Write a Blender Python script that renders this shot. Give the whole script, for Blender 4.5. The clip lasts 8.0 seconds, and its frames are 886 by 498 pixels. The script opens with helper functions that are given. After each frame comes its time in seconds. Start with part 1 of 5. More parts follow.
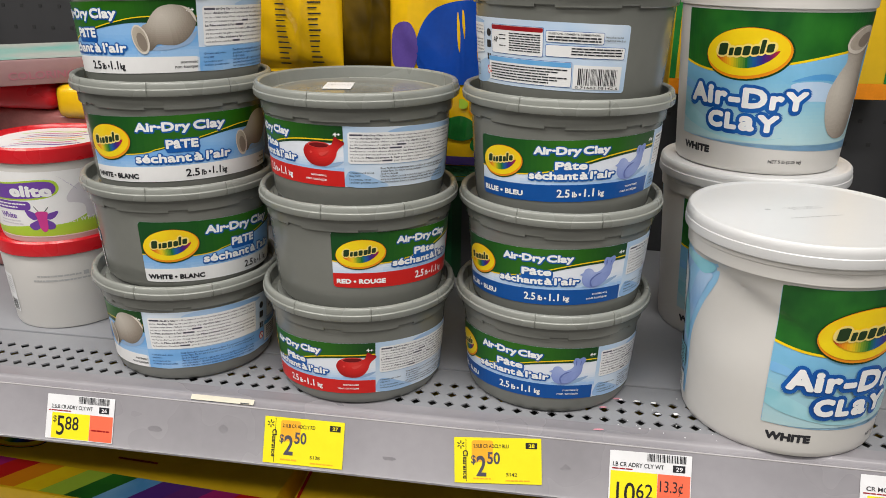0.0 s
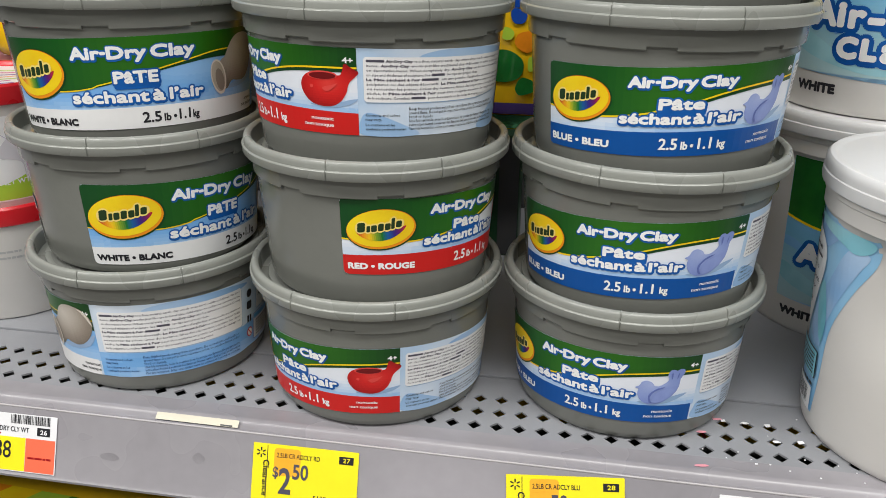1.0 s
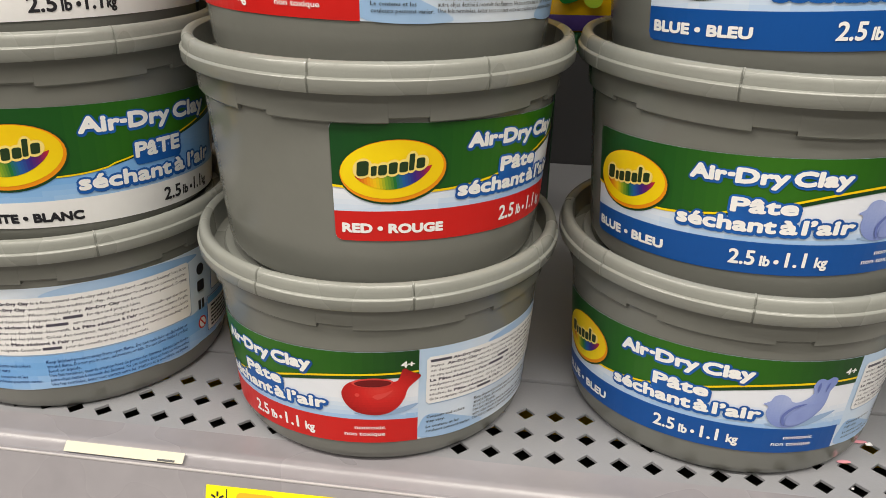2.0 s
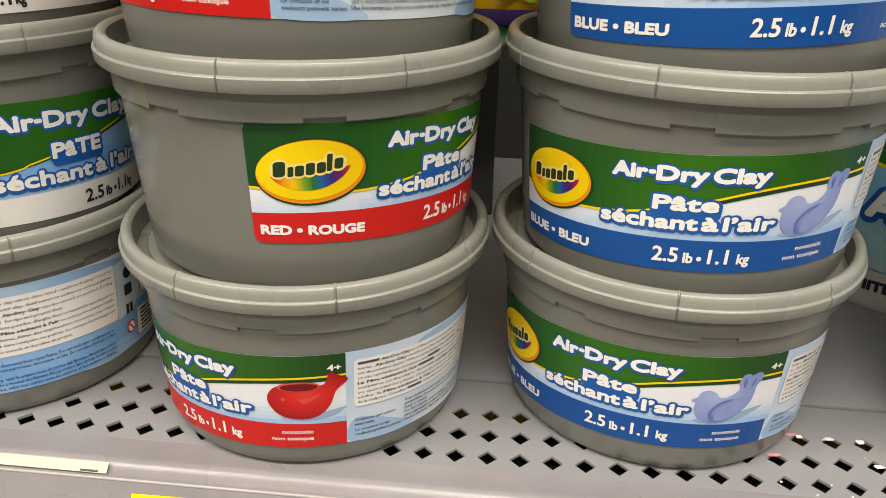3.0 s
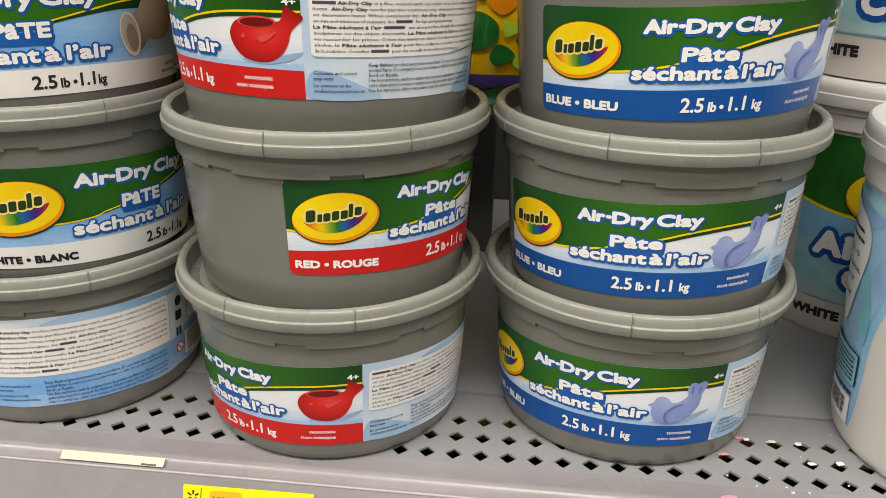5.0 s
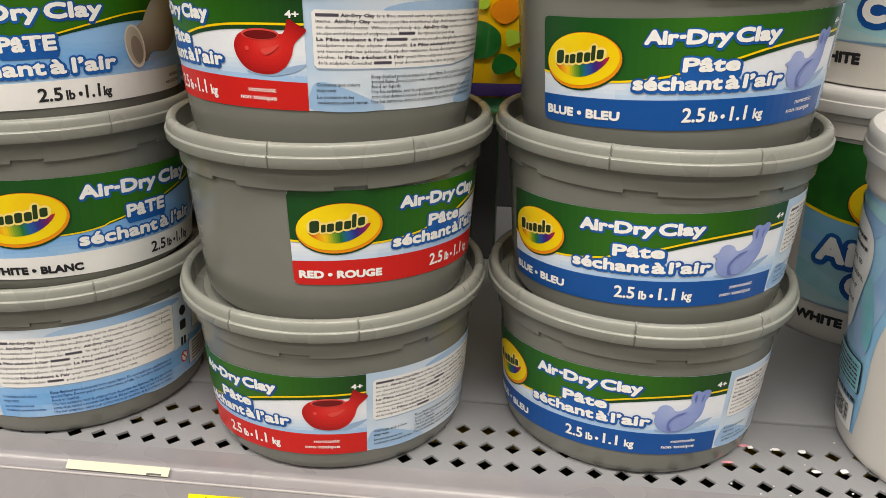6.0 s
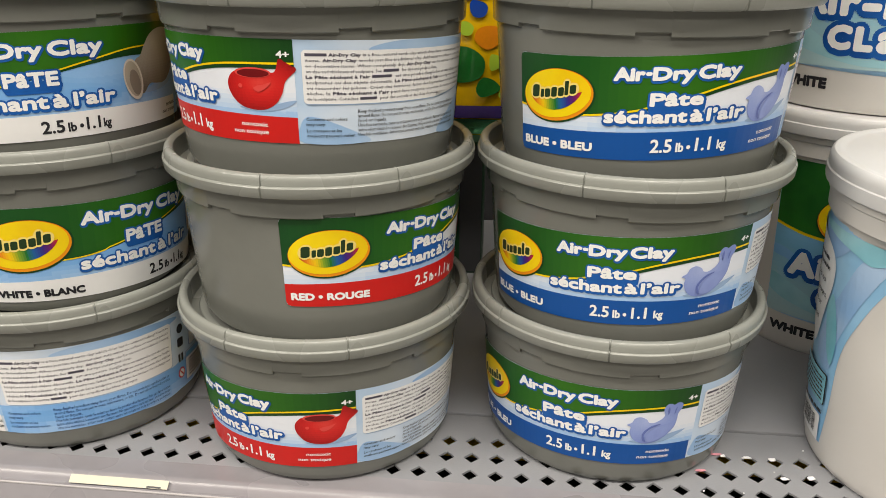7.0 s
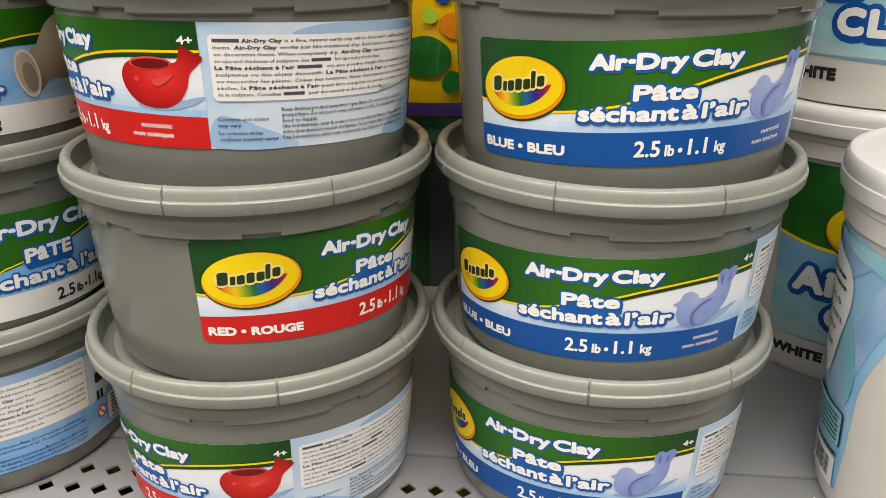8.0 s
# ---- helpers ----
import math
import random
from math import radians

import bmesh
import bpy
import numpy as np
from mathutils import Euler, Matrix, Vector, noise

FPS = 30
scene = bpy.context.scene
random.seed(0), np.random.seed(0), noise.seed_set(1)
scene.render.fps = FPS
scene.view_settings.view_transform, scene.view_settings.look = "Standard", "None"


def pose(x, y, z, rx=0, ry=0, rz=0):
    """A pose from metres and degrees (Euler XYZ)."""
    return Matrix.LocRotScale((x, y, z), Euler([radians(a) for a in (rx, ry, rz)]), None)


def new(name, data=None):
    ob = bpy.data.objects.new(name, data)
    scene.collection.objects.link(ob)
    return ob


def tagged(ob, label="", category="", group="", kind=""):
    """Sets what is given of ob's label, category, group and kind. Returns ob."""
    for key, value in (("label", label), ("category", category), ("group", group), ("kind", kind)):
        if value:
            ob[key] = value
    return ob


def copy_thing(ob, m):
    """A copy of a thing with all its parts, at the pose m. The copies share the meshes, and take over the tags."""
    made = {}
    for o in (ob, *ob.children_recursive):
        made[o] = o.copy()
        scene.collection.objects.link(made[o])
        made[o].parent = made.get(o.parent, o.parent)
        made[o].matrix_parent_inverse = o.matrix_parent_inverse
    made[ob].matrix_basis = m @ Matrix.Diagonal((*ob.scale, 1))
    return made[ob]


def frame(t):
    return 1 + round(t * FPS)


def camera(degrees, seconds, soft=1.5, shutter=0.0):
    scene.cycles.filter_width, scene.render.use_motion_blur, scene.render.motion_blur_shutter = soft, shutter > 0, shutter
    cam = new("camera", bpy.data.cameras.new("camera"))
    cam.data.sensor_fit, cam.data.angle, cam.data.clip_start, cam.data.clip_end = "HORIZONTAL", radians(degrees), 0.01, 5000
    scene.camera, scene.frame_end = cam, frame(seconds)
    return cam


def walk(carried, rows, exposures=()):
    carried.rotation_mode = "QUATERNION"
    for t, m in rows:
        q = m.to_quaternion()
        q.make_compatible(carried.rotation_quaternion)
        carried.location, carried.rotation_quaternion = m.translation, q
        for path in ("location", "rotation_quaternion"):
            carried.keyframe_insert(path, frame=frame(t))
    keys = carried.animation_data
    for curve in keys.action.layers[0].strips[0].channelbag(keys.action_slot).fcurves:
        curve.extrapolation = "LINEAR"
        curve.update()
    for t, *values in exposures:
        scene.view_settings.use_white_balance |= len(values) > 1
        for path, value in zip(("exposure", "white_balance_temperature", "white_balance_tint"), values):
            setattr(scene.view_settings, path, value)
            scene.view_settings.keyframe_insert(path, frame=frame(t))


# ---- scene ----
cam = camera(58.30, 8.0, soft=0.7)
PATH = [
    (0, 0.1445, -0.5045, 1.3243, 70.08, -0.68, 7.69),
    (0.5, 0.131, -0.441, 1.3058, 68.66, -0.73, 7.64),
    (1, 0.101, -0.361, 1.2737, 67.69, -0.64, 8.01),
    (1.5, 0.0704, -0.2855, 1.2377, 65.69, -0.56, 7.85),
    (1.7, 0.0607, -0.2607, 1.2188, 65.85, -0.75, 7.38),
    (2.8, 0.0672, -0.2132, 1.2091, 64.79, -1.25, 4.48),
    (3, 0.0765, -0.2279, 1.214, 65.15, -1.24, 4.13),
    (3.5, 0.0891, -0.2574, 1.2202, 65.9, -1.11, 3.71),
    (4, 0.0906, -0.285, 1.2307, 66.86, -0.92, 3.79),
    (4.5, 0.0871, -0.2984, 1.2404, 67.23, -0.9, 4.33),
    (5, 0.0857, -0.2886, 1.2397, 67.75, -0.83, 4.81),
    (6.5, 0.0866, -0.2908, 1.247, 68.26, -0.44, 4.89),
    (7, 0.0916, -0.3036, 1.2571, 68.43, -0.29, 4.42),
    (7.5, 0.0975, -0.2855, 1.253, 68.38, -0.19, 4.02),
    (8, 0.105, -0.2451, 1.2447, 68.34, -0.06, 3.79),
]
walk(cam, [(t, pose(x, y, z, rx, ry, rz)) for t, x, y, z, rx, ry, rz in PATH],
     exposures=((0.0, -0.12, 6500, 10), (1.0, -0.07, 6350, 9), (1.5, -0.01, 6600, 10), (3.0, 0.16, 7450, 10.5), (4.5, 0.03, 7150, 10), (6.5, 0.04, 7100, 10), (7.0, 0.05, 7050, 10), (8.0, 0.14, 7050, 10)))
# ---- world, lights, exposure ----
scene.view_settings.exposure = 0.0
world = bpy.data.worlds.new("store_air")
scene.world = world
world.use_nodes = True
world.node_tree.nodes["Background"].inputs[0].default_value = (0.92, 0.95, 1.0, 1)
world.node_tree.nodes["Background"].inputs[1].default_value = 0.025

SHELF = 1.0          # height of the shelf deck
CEILING = 3.4


def ceiling_lamp(x, y, watts):
    lamp = bpy.data.lights.new("tube_light", "AREA")
    lamp.shape, lamp.size, lamp.size_y, lamp.energy = "RECTANGLE", 2.3, 0.30, watts
    lamp.color = (1.0, 0.965, 0.92)
    ob = new("tube_light", lamp)
    ob.matrix_basis = pose(x, y, CEILING - 0.09, 0, 0, 0)
    return ob


for lx in (-1.9, 0.75):
    ceiling_lamp(lx, -0.95, 66)
    ceiling_lamp(lx, -2.4, 36)

# ---- materials ----


def material(name, colour, rough=0.5, metal=0.0, var=0.06, scale=18.0, bump=0.0, bump_scale=200.0, second=None, coat=0.0, spec=0.5, mix_lo=0.35, mix_hi=0.65):
    """A principled surface with colour variation at two scales and fine relief."""
    m = bpy.data.materials.new(name)
    m.use_nodes = True
    nt = m.node_tree
    b = nt.nodes["Principled BSDF"]
    b.inputs["Roughness"].default_value = rough
    b.inputs["Metallic"].default_value = metal
    b.inputs["Coat Weight"].default_value = coat
    b.inputs["Coat Roughness"].default_value = 0.12
    b.inputs["Specular IOR Level"].default_value = spec
    co = nt.nodes.new("ShaderNodeTexCoord")
    n1 = nt.nodes.new("ShaderNodeTexNoise")
    n1.inputs["Scale"].default_value = scale
    n1.inputs["Detail"].default_value = 3
    n2 = nt.nodes.new("ShaderNodeTexNoise")
    n2.inputs["Scale"].default_value = scale * 14
    n2.inputs["Detail"].default_value = 2
    for n in (n1, n2):
        nt.links.new(co.outputs["Object"], n.inputs["Vector"])
    ramp = nt.nodes.new("ShaderNodeValToRGB")
    lo = [max(0, c * (1 - var)) for c in colour]
    hi = second if second else [min(1, c * (1 + var)) for c in colour]
    ramp.color_ramp.elements[0].position, ramp.color_ramp.elements[1].position = mix_lo, mix_hi
    ramp.color_ramp.elements[0].color = (*lo, 1)
    ramp.color_ramp.elements[1].color = (*hi, 1)
    nt.links.new(n1.outputs["Fac"], ramp.inputs["Fac"])
    mix = nt.nodes.new("ShaderNodeMix")
    mix.data_type, mix.blend_type = "RGBA", "MULTIPLY"
    mix.inputs["Factor"].default_value = min(1.0, var * 2)
    nt.links.new(ramp.outputs["Color"], mix.inputs[6])
    nt.links.new(n2.outputs["Color"], mix.inputs[7])
    g = nt.nodes.new("ShaderNodeRGBToBW")
    nt.links.new(n2.outputs["Color"], g.inputs[0])
    add = nt.nodes.new("ShaderNodeMath")
    add.operation, add.inputs[1].default_value = "ADD", 0.5
    nt.links.new(g.outputs[0], add.inputs[0])
    nt.links.new(add.outputs[0], mix.inputs[7])
    nt.links.new(mix.outputs[2], b.inputs["Base Color"])
    rr = nt.nodes.new("ShaderNodeMapRange")
    rr.inputs["To Min"].default_value, rr.inputs["To Max"].default_value = max(0.03, rough - 0.08), min(1, rough + 0.08)
    nt.links.new(n1.outputs["Fac"], rr.inputs["Value"])
    nt.links.new(rr.outputs["Result"], b.inputs["Roughness"])
    if bump:
        n3 = nt.nodes.new("ShaderNodeTexNoise")
        n3.inputs["Scale"].default_value = bump_scale
        n3.inputs["Detail"].default_value = 2
        nt.links.new(co.outputs["Object"], n3.inputs["Vector"])
        bp = nt.nodes.new("ShaderNodeBump")
        bp.inputs["Strength"].default_value, bp.inputs["Distance"].default_value = bump, 0.001
        nt.links.new(n3.outputs["Fac"], bp.inputs["Height"])
        nt.links.new(bp.outputs["Normal"], b.inputs["Normal"])
    return m


def printed(name, colour, second=None, scale=14.0, rough=0.34, var=0.03):
    """Ink on glossy film label."""
    return material(name, colour, rough, 0, var, scale, 0.03, 70, second, spec=0.3)


GREY = material("grey_tub_plastic", (0.180, 0.185, 0.167), 0.22, 0, 0.05, 10, 0.05, 420)
LID = material("grey_lid_plastic", (0.268, 0.278, 0.254), 0.28, 0, 0.05, 12, 0.08, 500)
LID_PANEL = material("polished_lid_plastic", (0.215, 0.222, 0.205), 0.13, 0, 0.05, 12, 0.04, 90)
WHITE_PLASTIC = material("white_bucket_plastic", (0.66, 0.64, 0.61), 0.36, 0, 0.02, 9, 0.05, 300)
WHITE_LID = material("white_lid_plastic", (0.68, 0.68, 0.68), 0.33, 0, 0.02, 10, 0.05, 300)
STEEL = material("painted_shelf_steel", (0.262, 0.268, 0.286), 0.42, 0.0, 0.05, 7, 0.10, 900)
CHANNEL = material("price_channel_film", (0.275, 0.263, 0.282), 0.28, 0, 0.10, 9, 0.04, 60)
DARK_STEEL = material("dark_back_panel_paint", (0.034, 0.034, 0.036), 0.5, 0, 0.08, 6, 0.05, 300)
# near-black colour that paints the shade inside holes and slots
HOLE_SHADE = material("hole_shadow_paint", (0.02, 0.02, 0.02), 0.7)
PAPER = printed("white_ink", (0.86, 0.86, 0.86))
LETTER_WHITE = printed("white_lettering_ink", (0.90, 0.90, 0.90))
FINE_INK = printed("fine_text_ink", (0.085, 0.08, 0.11))
SMALL_INK = printed("grey_text_ink", (0.10, 0.095, 0.125))
BLUE_TEXT = printed("navy_text_ink", (0.02, 0.06, 0.22))
BLACK = printed("black_ink", (0.025, 0.025, 0.03))
GREEN = printed("green_ink", (0.008, 0.085, 0.014), (0.028, 0.19, 0.022), 22)
def blend(a, b, t):
    return tuple(p + (q - p) * t for p, q in zip(a, b))


def inks(name, stops, n):
    """A row of inks that runs evenly through a few colours."""
    out = []
    for i in range(n):
        q = i / (n - 1) * (len(stops) - 1)
        k = min(int(q), len(stops) - 2)
        out.append(printed(name, blend(stops[k], stops[k + 1], q - k)))
    return out


GREEN_RUN = inks("green_run_ink", ((0.005, 0.062, 0.012), (0.008, 0.088, 0.010), (0.028, 0.148, 0.008), (0.018, 0.115, 0.006), (0.006, 0.055, 0.008)), 34)
SKY_RUN = inks("sky_run_ink", ((0.36, 0.56, 0.85), (0.62, 0.74, 0.90), (0.80, 0.84, 0.92)), 8)
CLEAR_SKY_RUN = inks("clear_sky_run_ink", ((0.34, 0.56, 0.86), (0.17, 0.42, 0.80), (0.26, 0.50, 0.84)), 8)
AQUA_RUN = inks("aqua_run_ink", ((0.46, 0.66, 0.70), (0.34, 0.60, 0.70), (0.20, 0.50, 0.74), (0.24, 0.54, 0.82)), 30)
RAINBOW = inks("rainbow_ink", ((0.60, 0.03, 0.01), (0.85, 0.30, 0.01), (0.88, 0.58, 0.01), (0.22, 0.36, 0.02), (0.01, 0.16, 0.03), (0.01, 0.10, 0.34), (0.03, 0.02, 0.22), (0.14, 0.01, 0.12), (0.50, 0.02, 0.03)), 27)
POT_RUN = inks("pot_run_ink", ((0.26, 0.004, 0.006), (0.50, 0.010, 0.010), (0.66, 0.018, 0.016), (0.72, 0.050, 0.040)), 16)
BIRD_RUN = inks("bird_run_ink", ((0.19, 0.26, 0.60), (0.27, 0.35, 0.68), (0.38, 0.46, 0.76)), 14)
VASE_RUN = inks("vase_run_ink", ((0.17, 0.14, 0.11), (0.33, 0.28, 0.23), (0.50, 0.45, 0.39), (0.62, 0.57, 0.50)), 18)
EMBLEM_GLOW = printed("pale_yellow_ink", (0.92, 0.72, 0.22))
EMBLEM_WORD = printed("emblem_dark_ink", (0.016, 0.042, 0.012))
GREEN_DARK = printed("dark_green_ink", (0.006, 0.05, 0.012))
SKY = printed("sky_blue_ink", (0.22, 0.44, 0.76), (0.45, 0.62, 0.84), 16)
PALE = printed("pale_blue_ink", (0.50, 0.66, 0.86), (0.72, 0.80, 0.90), 20)
SKY_DEEP = printed("deep_sky_ink", (0.10, 0.36, 0.72), (0.24, 0.52, 0.82), 20)
SIDE_BLUE = printed("side_blue_ink", (0.24, 0.52, 0.80), (0.38, 0.64, 0.86), 20)
TEAL = printed("teal_wave_ink", (0.16, 0.50, 0.62), (0.38, 0.68, 0.76), 20)
BLUE = printed("blue_ink", (0.002, 0.078, 0.335))
OUTLINE = printed("outline_blue_ink", (0.005, 0.07, 0.32), (0.008, 0.12, 0.46), 30)
RED = printed("red_ink", (0.62, 0.014, 0.012))
YELLOW = printed("yellow_ink", (0.92, 0.60, 0.008), (0.95, 0.72, 0.01), 30)
ORANGE = printed("orange_ink", (0.85, 0.28, 0.008))
PURPLE = printed("purple_ink", (0.11, 0.03, 0.26))
POT_DARK = printed("pot_dark_red_ink", (0.33, 0.008, 0.012))
POT_HOLLOW = printed("pot_hollow_ink", (0.16, 0.004, 0.006))
POT_LIGHT = printed("pot_light_red_ink", (0.74, 0.07, 0.06))
CAST = printed("cast_blue_ink", (0.30, 0.44, 0.66))
BIRD = printed("bird_blue_ink", (0.23, 0.30, 0.64), (0.28, 0.36, 0.69), 60)
BIRD_DARK = printed("bird_dark_ink", (0.13, 0.18, 0.48))
VASE = printed("vase_beige_ink", (0.40, 0.34, 0.27), (0.52, 0.46, 0.38), 50)
VASE_DARK = printed("vase_dark_ink", (0.25, 0.205, 0.165))
VASE_LIGHT = printed("vase_light_ink", (0.70, 0.64, 0.56))
TAG_YELLOW = material("yellow_tag_paper", (0.93, 0.80, 0.015), 0.4, 0, 0.03, 40)
TAG_WHITE = material("white_tag_paper", (0.82, 0.82, 0.84), 0.4, 0, 0.03, 40)
TAG_RED = material("red_tag_paper", (0.88, 0.16, 0.08), 0.4, 0, 0.05, 60)
TAG_ORANGE = material("orange_tag_paper", (0.90, 0.45, 0.03), 0.4, 0, 0.05, 60)
CRAFT_LIME = printed("craft_lime_ink", (0.42, 0.62, 0.05))
RED_LID = material("red_lid_plastic", (0.62, 0.012, 0.02), 0.28, 0, 0.06, 12, 0.05, 200)
BAG_YELLOW = material("yellow_glossy_bag_film", (0.86, 0.52, 0.008), 0.20, 0, 0.12, 9, 0.5, 26, coat=0.5)
# yellow bag film with its side's shade put into a dark brown colour
BAG_SHADED = material("shaded_yellow_bag_film", (0.035, 0.022, 0.003), 0.22, 0, 0.15, 14, 0.5, 26, second=(0.22, 0.13, 0.004))
BAG_BLUE = material("blue_bag_print", (0.008, 0.06, 0.36), 0.2, 0, 0.12, 20, 0.4, 26)
BAG_GREEN = material("green_bag_print", (0.015, 0.17, 0.03), 0.18, 0, 0.2, 30, 0.5, 40)
BAG_ORANGE = material("orange_bag_print", (0.75, 0.24, 0.01), 0.22, 0, 0.12, 30, 0.4, 26)
BAG_PURPLE = material("purple_bag_print", (0.10, 0.06, 0.28), 0.22, 0, 0.12, 30, 0.4, 26)
BOX_YELLOW = material("yellow_carton", (0.80, 0.50, 0.012), 0.36, 0, 0.08, 8, 0.03, 200)
BOX_PINK = material("pink_carton", (0.32, 0.19, 0.19), 0.45, 0, 0.06, 12)
BOX_TEAL = material("teal_carton", (0.22, 0.55, 0.48), 0.45, 0, 0.12, 12, second=(0.45, 0.46, 0.42))
FLOOR_TILE = material("store_floor_tile", (0.36, 0.35, 0.33), 0.25, 0, 0.06, 3)
WALL_PAINT = material("store_paint", (0.34, 0.34, 0.34), 0.7, 0, 0.05, 2)
CEILING_PAINT = material("ceiling_paint", (0.75, 0.75, 0.74), 0.8, 0, 0.04, 2)
SMEAR = material("pink_scuff", (0.72, 0.30, 0.36), 0.6, 0, 0.1, 200)

# ---- mesh helpers ----


def mesh_of(name, bm, mats, smooth=True, sharp=35):
    bmesh.ops.recalc_face_normals(bm, faces=bm.faces)
    me = bpy.data.meshes.new(name)
    bm.to_mesh(me)
    bm.free()
    for m in mats if isinstance(mats, (list, tuple)) else [mats]:
        me.materials.append(m)
    if smooth:
        for p in me.polygons:
            p.use_smooth = True
        me.set_sharp_from_angle(angle=radians(sharp))
    return me


def part(name, bm, mats, parent=None, label="", smooth=True, sharp=35):
    ob = new(name, mesh_of(name, bm, mats, smooth, sharp))
    ob.parent = parent
    if label:
        tagged(ob, label)
    return ob


def root(name, label, category, group="", kind=""):
    ob = new(name)
    ob.empty_display_size = 0.02
    return tagged(ob, label, category, group, kind)


def box(bm, x0, x1, y0, y1, z0, z1, bevel=0.0, segs=2):
    r = bmesh.ops.create_cube(bm, size=1, matrix=Matrix.Translation(((x0 + x1) / 2, (y0 + y1) / 2, (z0 + z1) / 2)) @ Matrix.Diagonal((x1 - x0, y1 - y0, z1 - z0, 1)))
    if bevel:
        es = {e for v in r["verts"] for e in v.link_edges}
        bmesh.ops.bevel(bm, geom=list(es), offset=bevel, segments=segs, profile=0.5, affect="EDGES")
    return bm


def boxed(x0, x1, y0, y1, z0, z1, bevel=0.0, segs=2):
    return box(bmesh.new(), x0, x1, y0, y1, z0, z1, bevel, segs)


def angles_with(notches, n=112, half=0.35):
    """Even angles in degrees, with close ones added at each notch."""
    a = [i * 360 / n for i in range(n)]
    a = [q for q in a if all(abs((q - k + 180) % 360 - 180) > 1.2 for k in notches)]
    for k in notches:
        a += [(k + d) % 360 for d in (-1.0, -half, -half * 0.45, half * 0.45, half, 1.0)]
    return sorted(a)


def lathe(profile, angs, change=None, close_top=True, close_bottom=True):
    """A turned form: profile rows (r, z), bottom to top. change(r, z, angle, i) gives a new r."""
    bm = bmesh.new()
    rings = []
    for i, (r, z) in enumerate(profile):
        ring = []
        for a in angs:
            q = change(r, z, a, i) if change else r
            t = radians(a)
            ring.append(bm.verts.new((q * math.sin(t), -q * math.cos(t), z)))
        rings.append(ring)
    n = len(angs)
    for lo, hi in zip(rings, rings[1:]):
        for j in range(n):
            bm.faces.new((lo[j], lo[(j + 1) % n], hi[(j + 1) % n], hi[j]))
    if close_bottom:
        bm.faces.new(list(reversed(rings[0])))
    if close_top:
        bm.faces.new(rings[-1])
    return bm


# ---- flat artwork, in millimetres, later wrapped round a tub or laid on a plane ----


def ellipse(cx, cy, rx, ry, tilt=0, n=40, a0=0, a1=360):
    c, s = math.cos(radians(tilt)), math.sin(radians(tilt))
    out = []
    full = abs(a1 - a0 - 360) < 1e-6
    for i in range(n if full else n + 1):
        t = radians(a0 + (a1 - a0) * i / n)
        x, y = rx * math.cos(t), ry * math.sin(t)
        out.append((cx + x * c - y * s, cy + x * s + y * c))
    return out


def rect(x0, y0, x1, y1, r=0.0, n=5):
    if r <= 0:
        return [(x0, y0), (x1, y0), (x1, y1), (x0, y1)]
    out = []
    for cx, cy, a in ((x1 - r, y0 + r, -90), (x1 - r, y1 - r, 0), (x0 + r, y1 - r, 90), (x0 + r, y0 + r, 180)):
        for i in range(n + 1):
            t = radians(a + 90 * i / n)
            out.append((cx + r * math.cos(t), cy + r * math.sin(t)))
    return out


def smooth_line(pts, n=8):
    """A smooth curve through a few points."""
    out = []
    for i in range(len(pts) - 1):
        p0, p1, p2, p3 = pts[max(0, i - 1)], pts[i], pts[i + 1], pts[min(len(pts) - 1, i + 2)]
        for k in range(n):
            t = k / n
            out.append(tuple(0.5 * (2 * b + (c - a) * t + (2 * a - 5 * b + 4 * c - d) * t * t + (3 * b - a - 3 * c + d) * t ** 3) for a, b, c, d in zip(p0, p1, p2, p3)))
    return out + [tuple(pts[-1])]


def blob(pts, n=6):
    """A smooth closed outline through a few points."""
    m = len(pts)
    out = []
    for i in range(m):
        p0, p1, p2, p3 = pts[i - 1], pts[i], pts[(i + 1) % m], pts[(i + 2) % m]
        for k in range(n):
            t = k / n
            out.append(tuple(0.5 * (2 * b + (c - a) * t + (2 * a - 5 * b + 4 * c - d) * t * t + (3 * b - a - 3 * c + d) * t ** 3) for a, b, c, d in zip(p0, p1, p2, p3)))
    return out


def ribbon(low, high):
    """Quads between two lines of as many points."""
    return [{"m": 0, "p": [low[i], low[i + 1], high[i + 1], high[i]]} for i in range(len(low) - 1)]


def flat(polys, step=4.0):
    """Filled outlines as a flat bmesh, cut into strips so that it can bend."""
    bm = bmesh.new()
    for k, poly in enumerate(polys):
        idx = 0
        if isinstance(poly, dict):
            idx, poly = poly["m"], poly["p"]
        f = bm.faces.new([bm.verts.new((x, y, 0)) for x, y in poly])
        f.material_index = idx
    if any(isinstance(p, dict) for p in polys):
        bmesh.ops.remove_doubles(bm, verts=bm.verts[:], dist=0.001)
    bmesh.ops.triangulate(bm, faces=bm.faces[:], ngon_method="BEAUTY")
    if step and bm.verts:
        lo, hi = min(v.co.x for v in bm.verts), max(v.co.x for v in bm.verts)
        x = math.floor(lo / step) * step + step
        while x < hi:
            bmesh.ops.bisect_plane(bm, geom=bm.verts[:] + bm.edges[:] + bm.faces[:], plane_co=(x, 0, 0), plane_no=(1, 0, 0), dist=1e-5)
            x += step
    return bm


def graded(bm, key, count):
    """Gives each small face the ink that key(x, y), 0 to 1, picks from a run."""
    for f in bm.faces:
        c = f.calc_center_median()
        f.material_index = max(0, min(count - 1, int(key(c.x, c.y) * count)))
    return bm


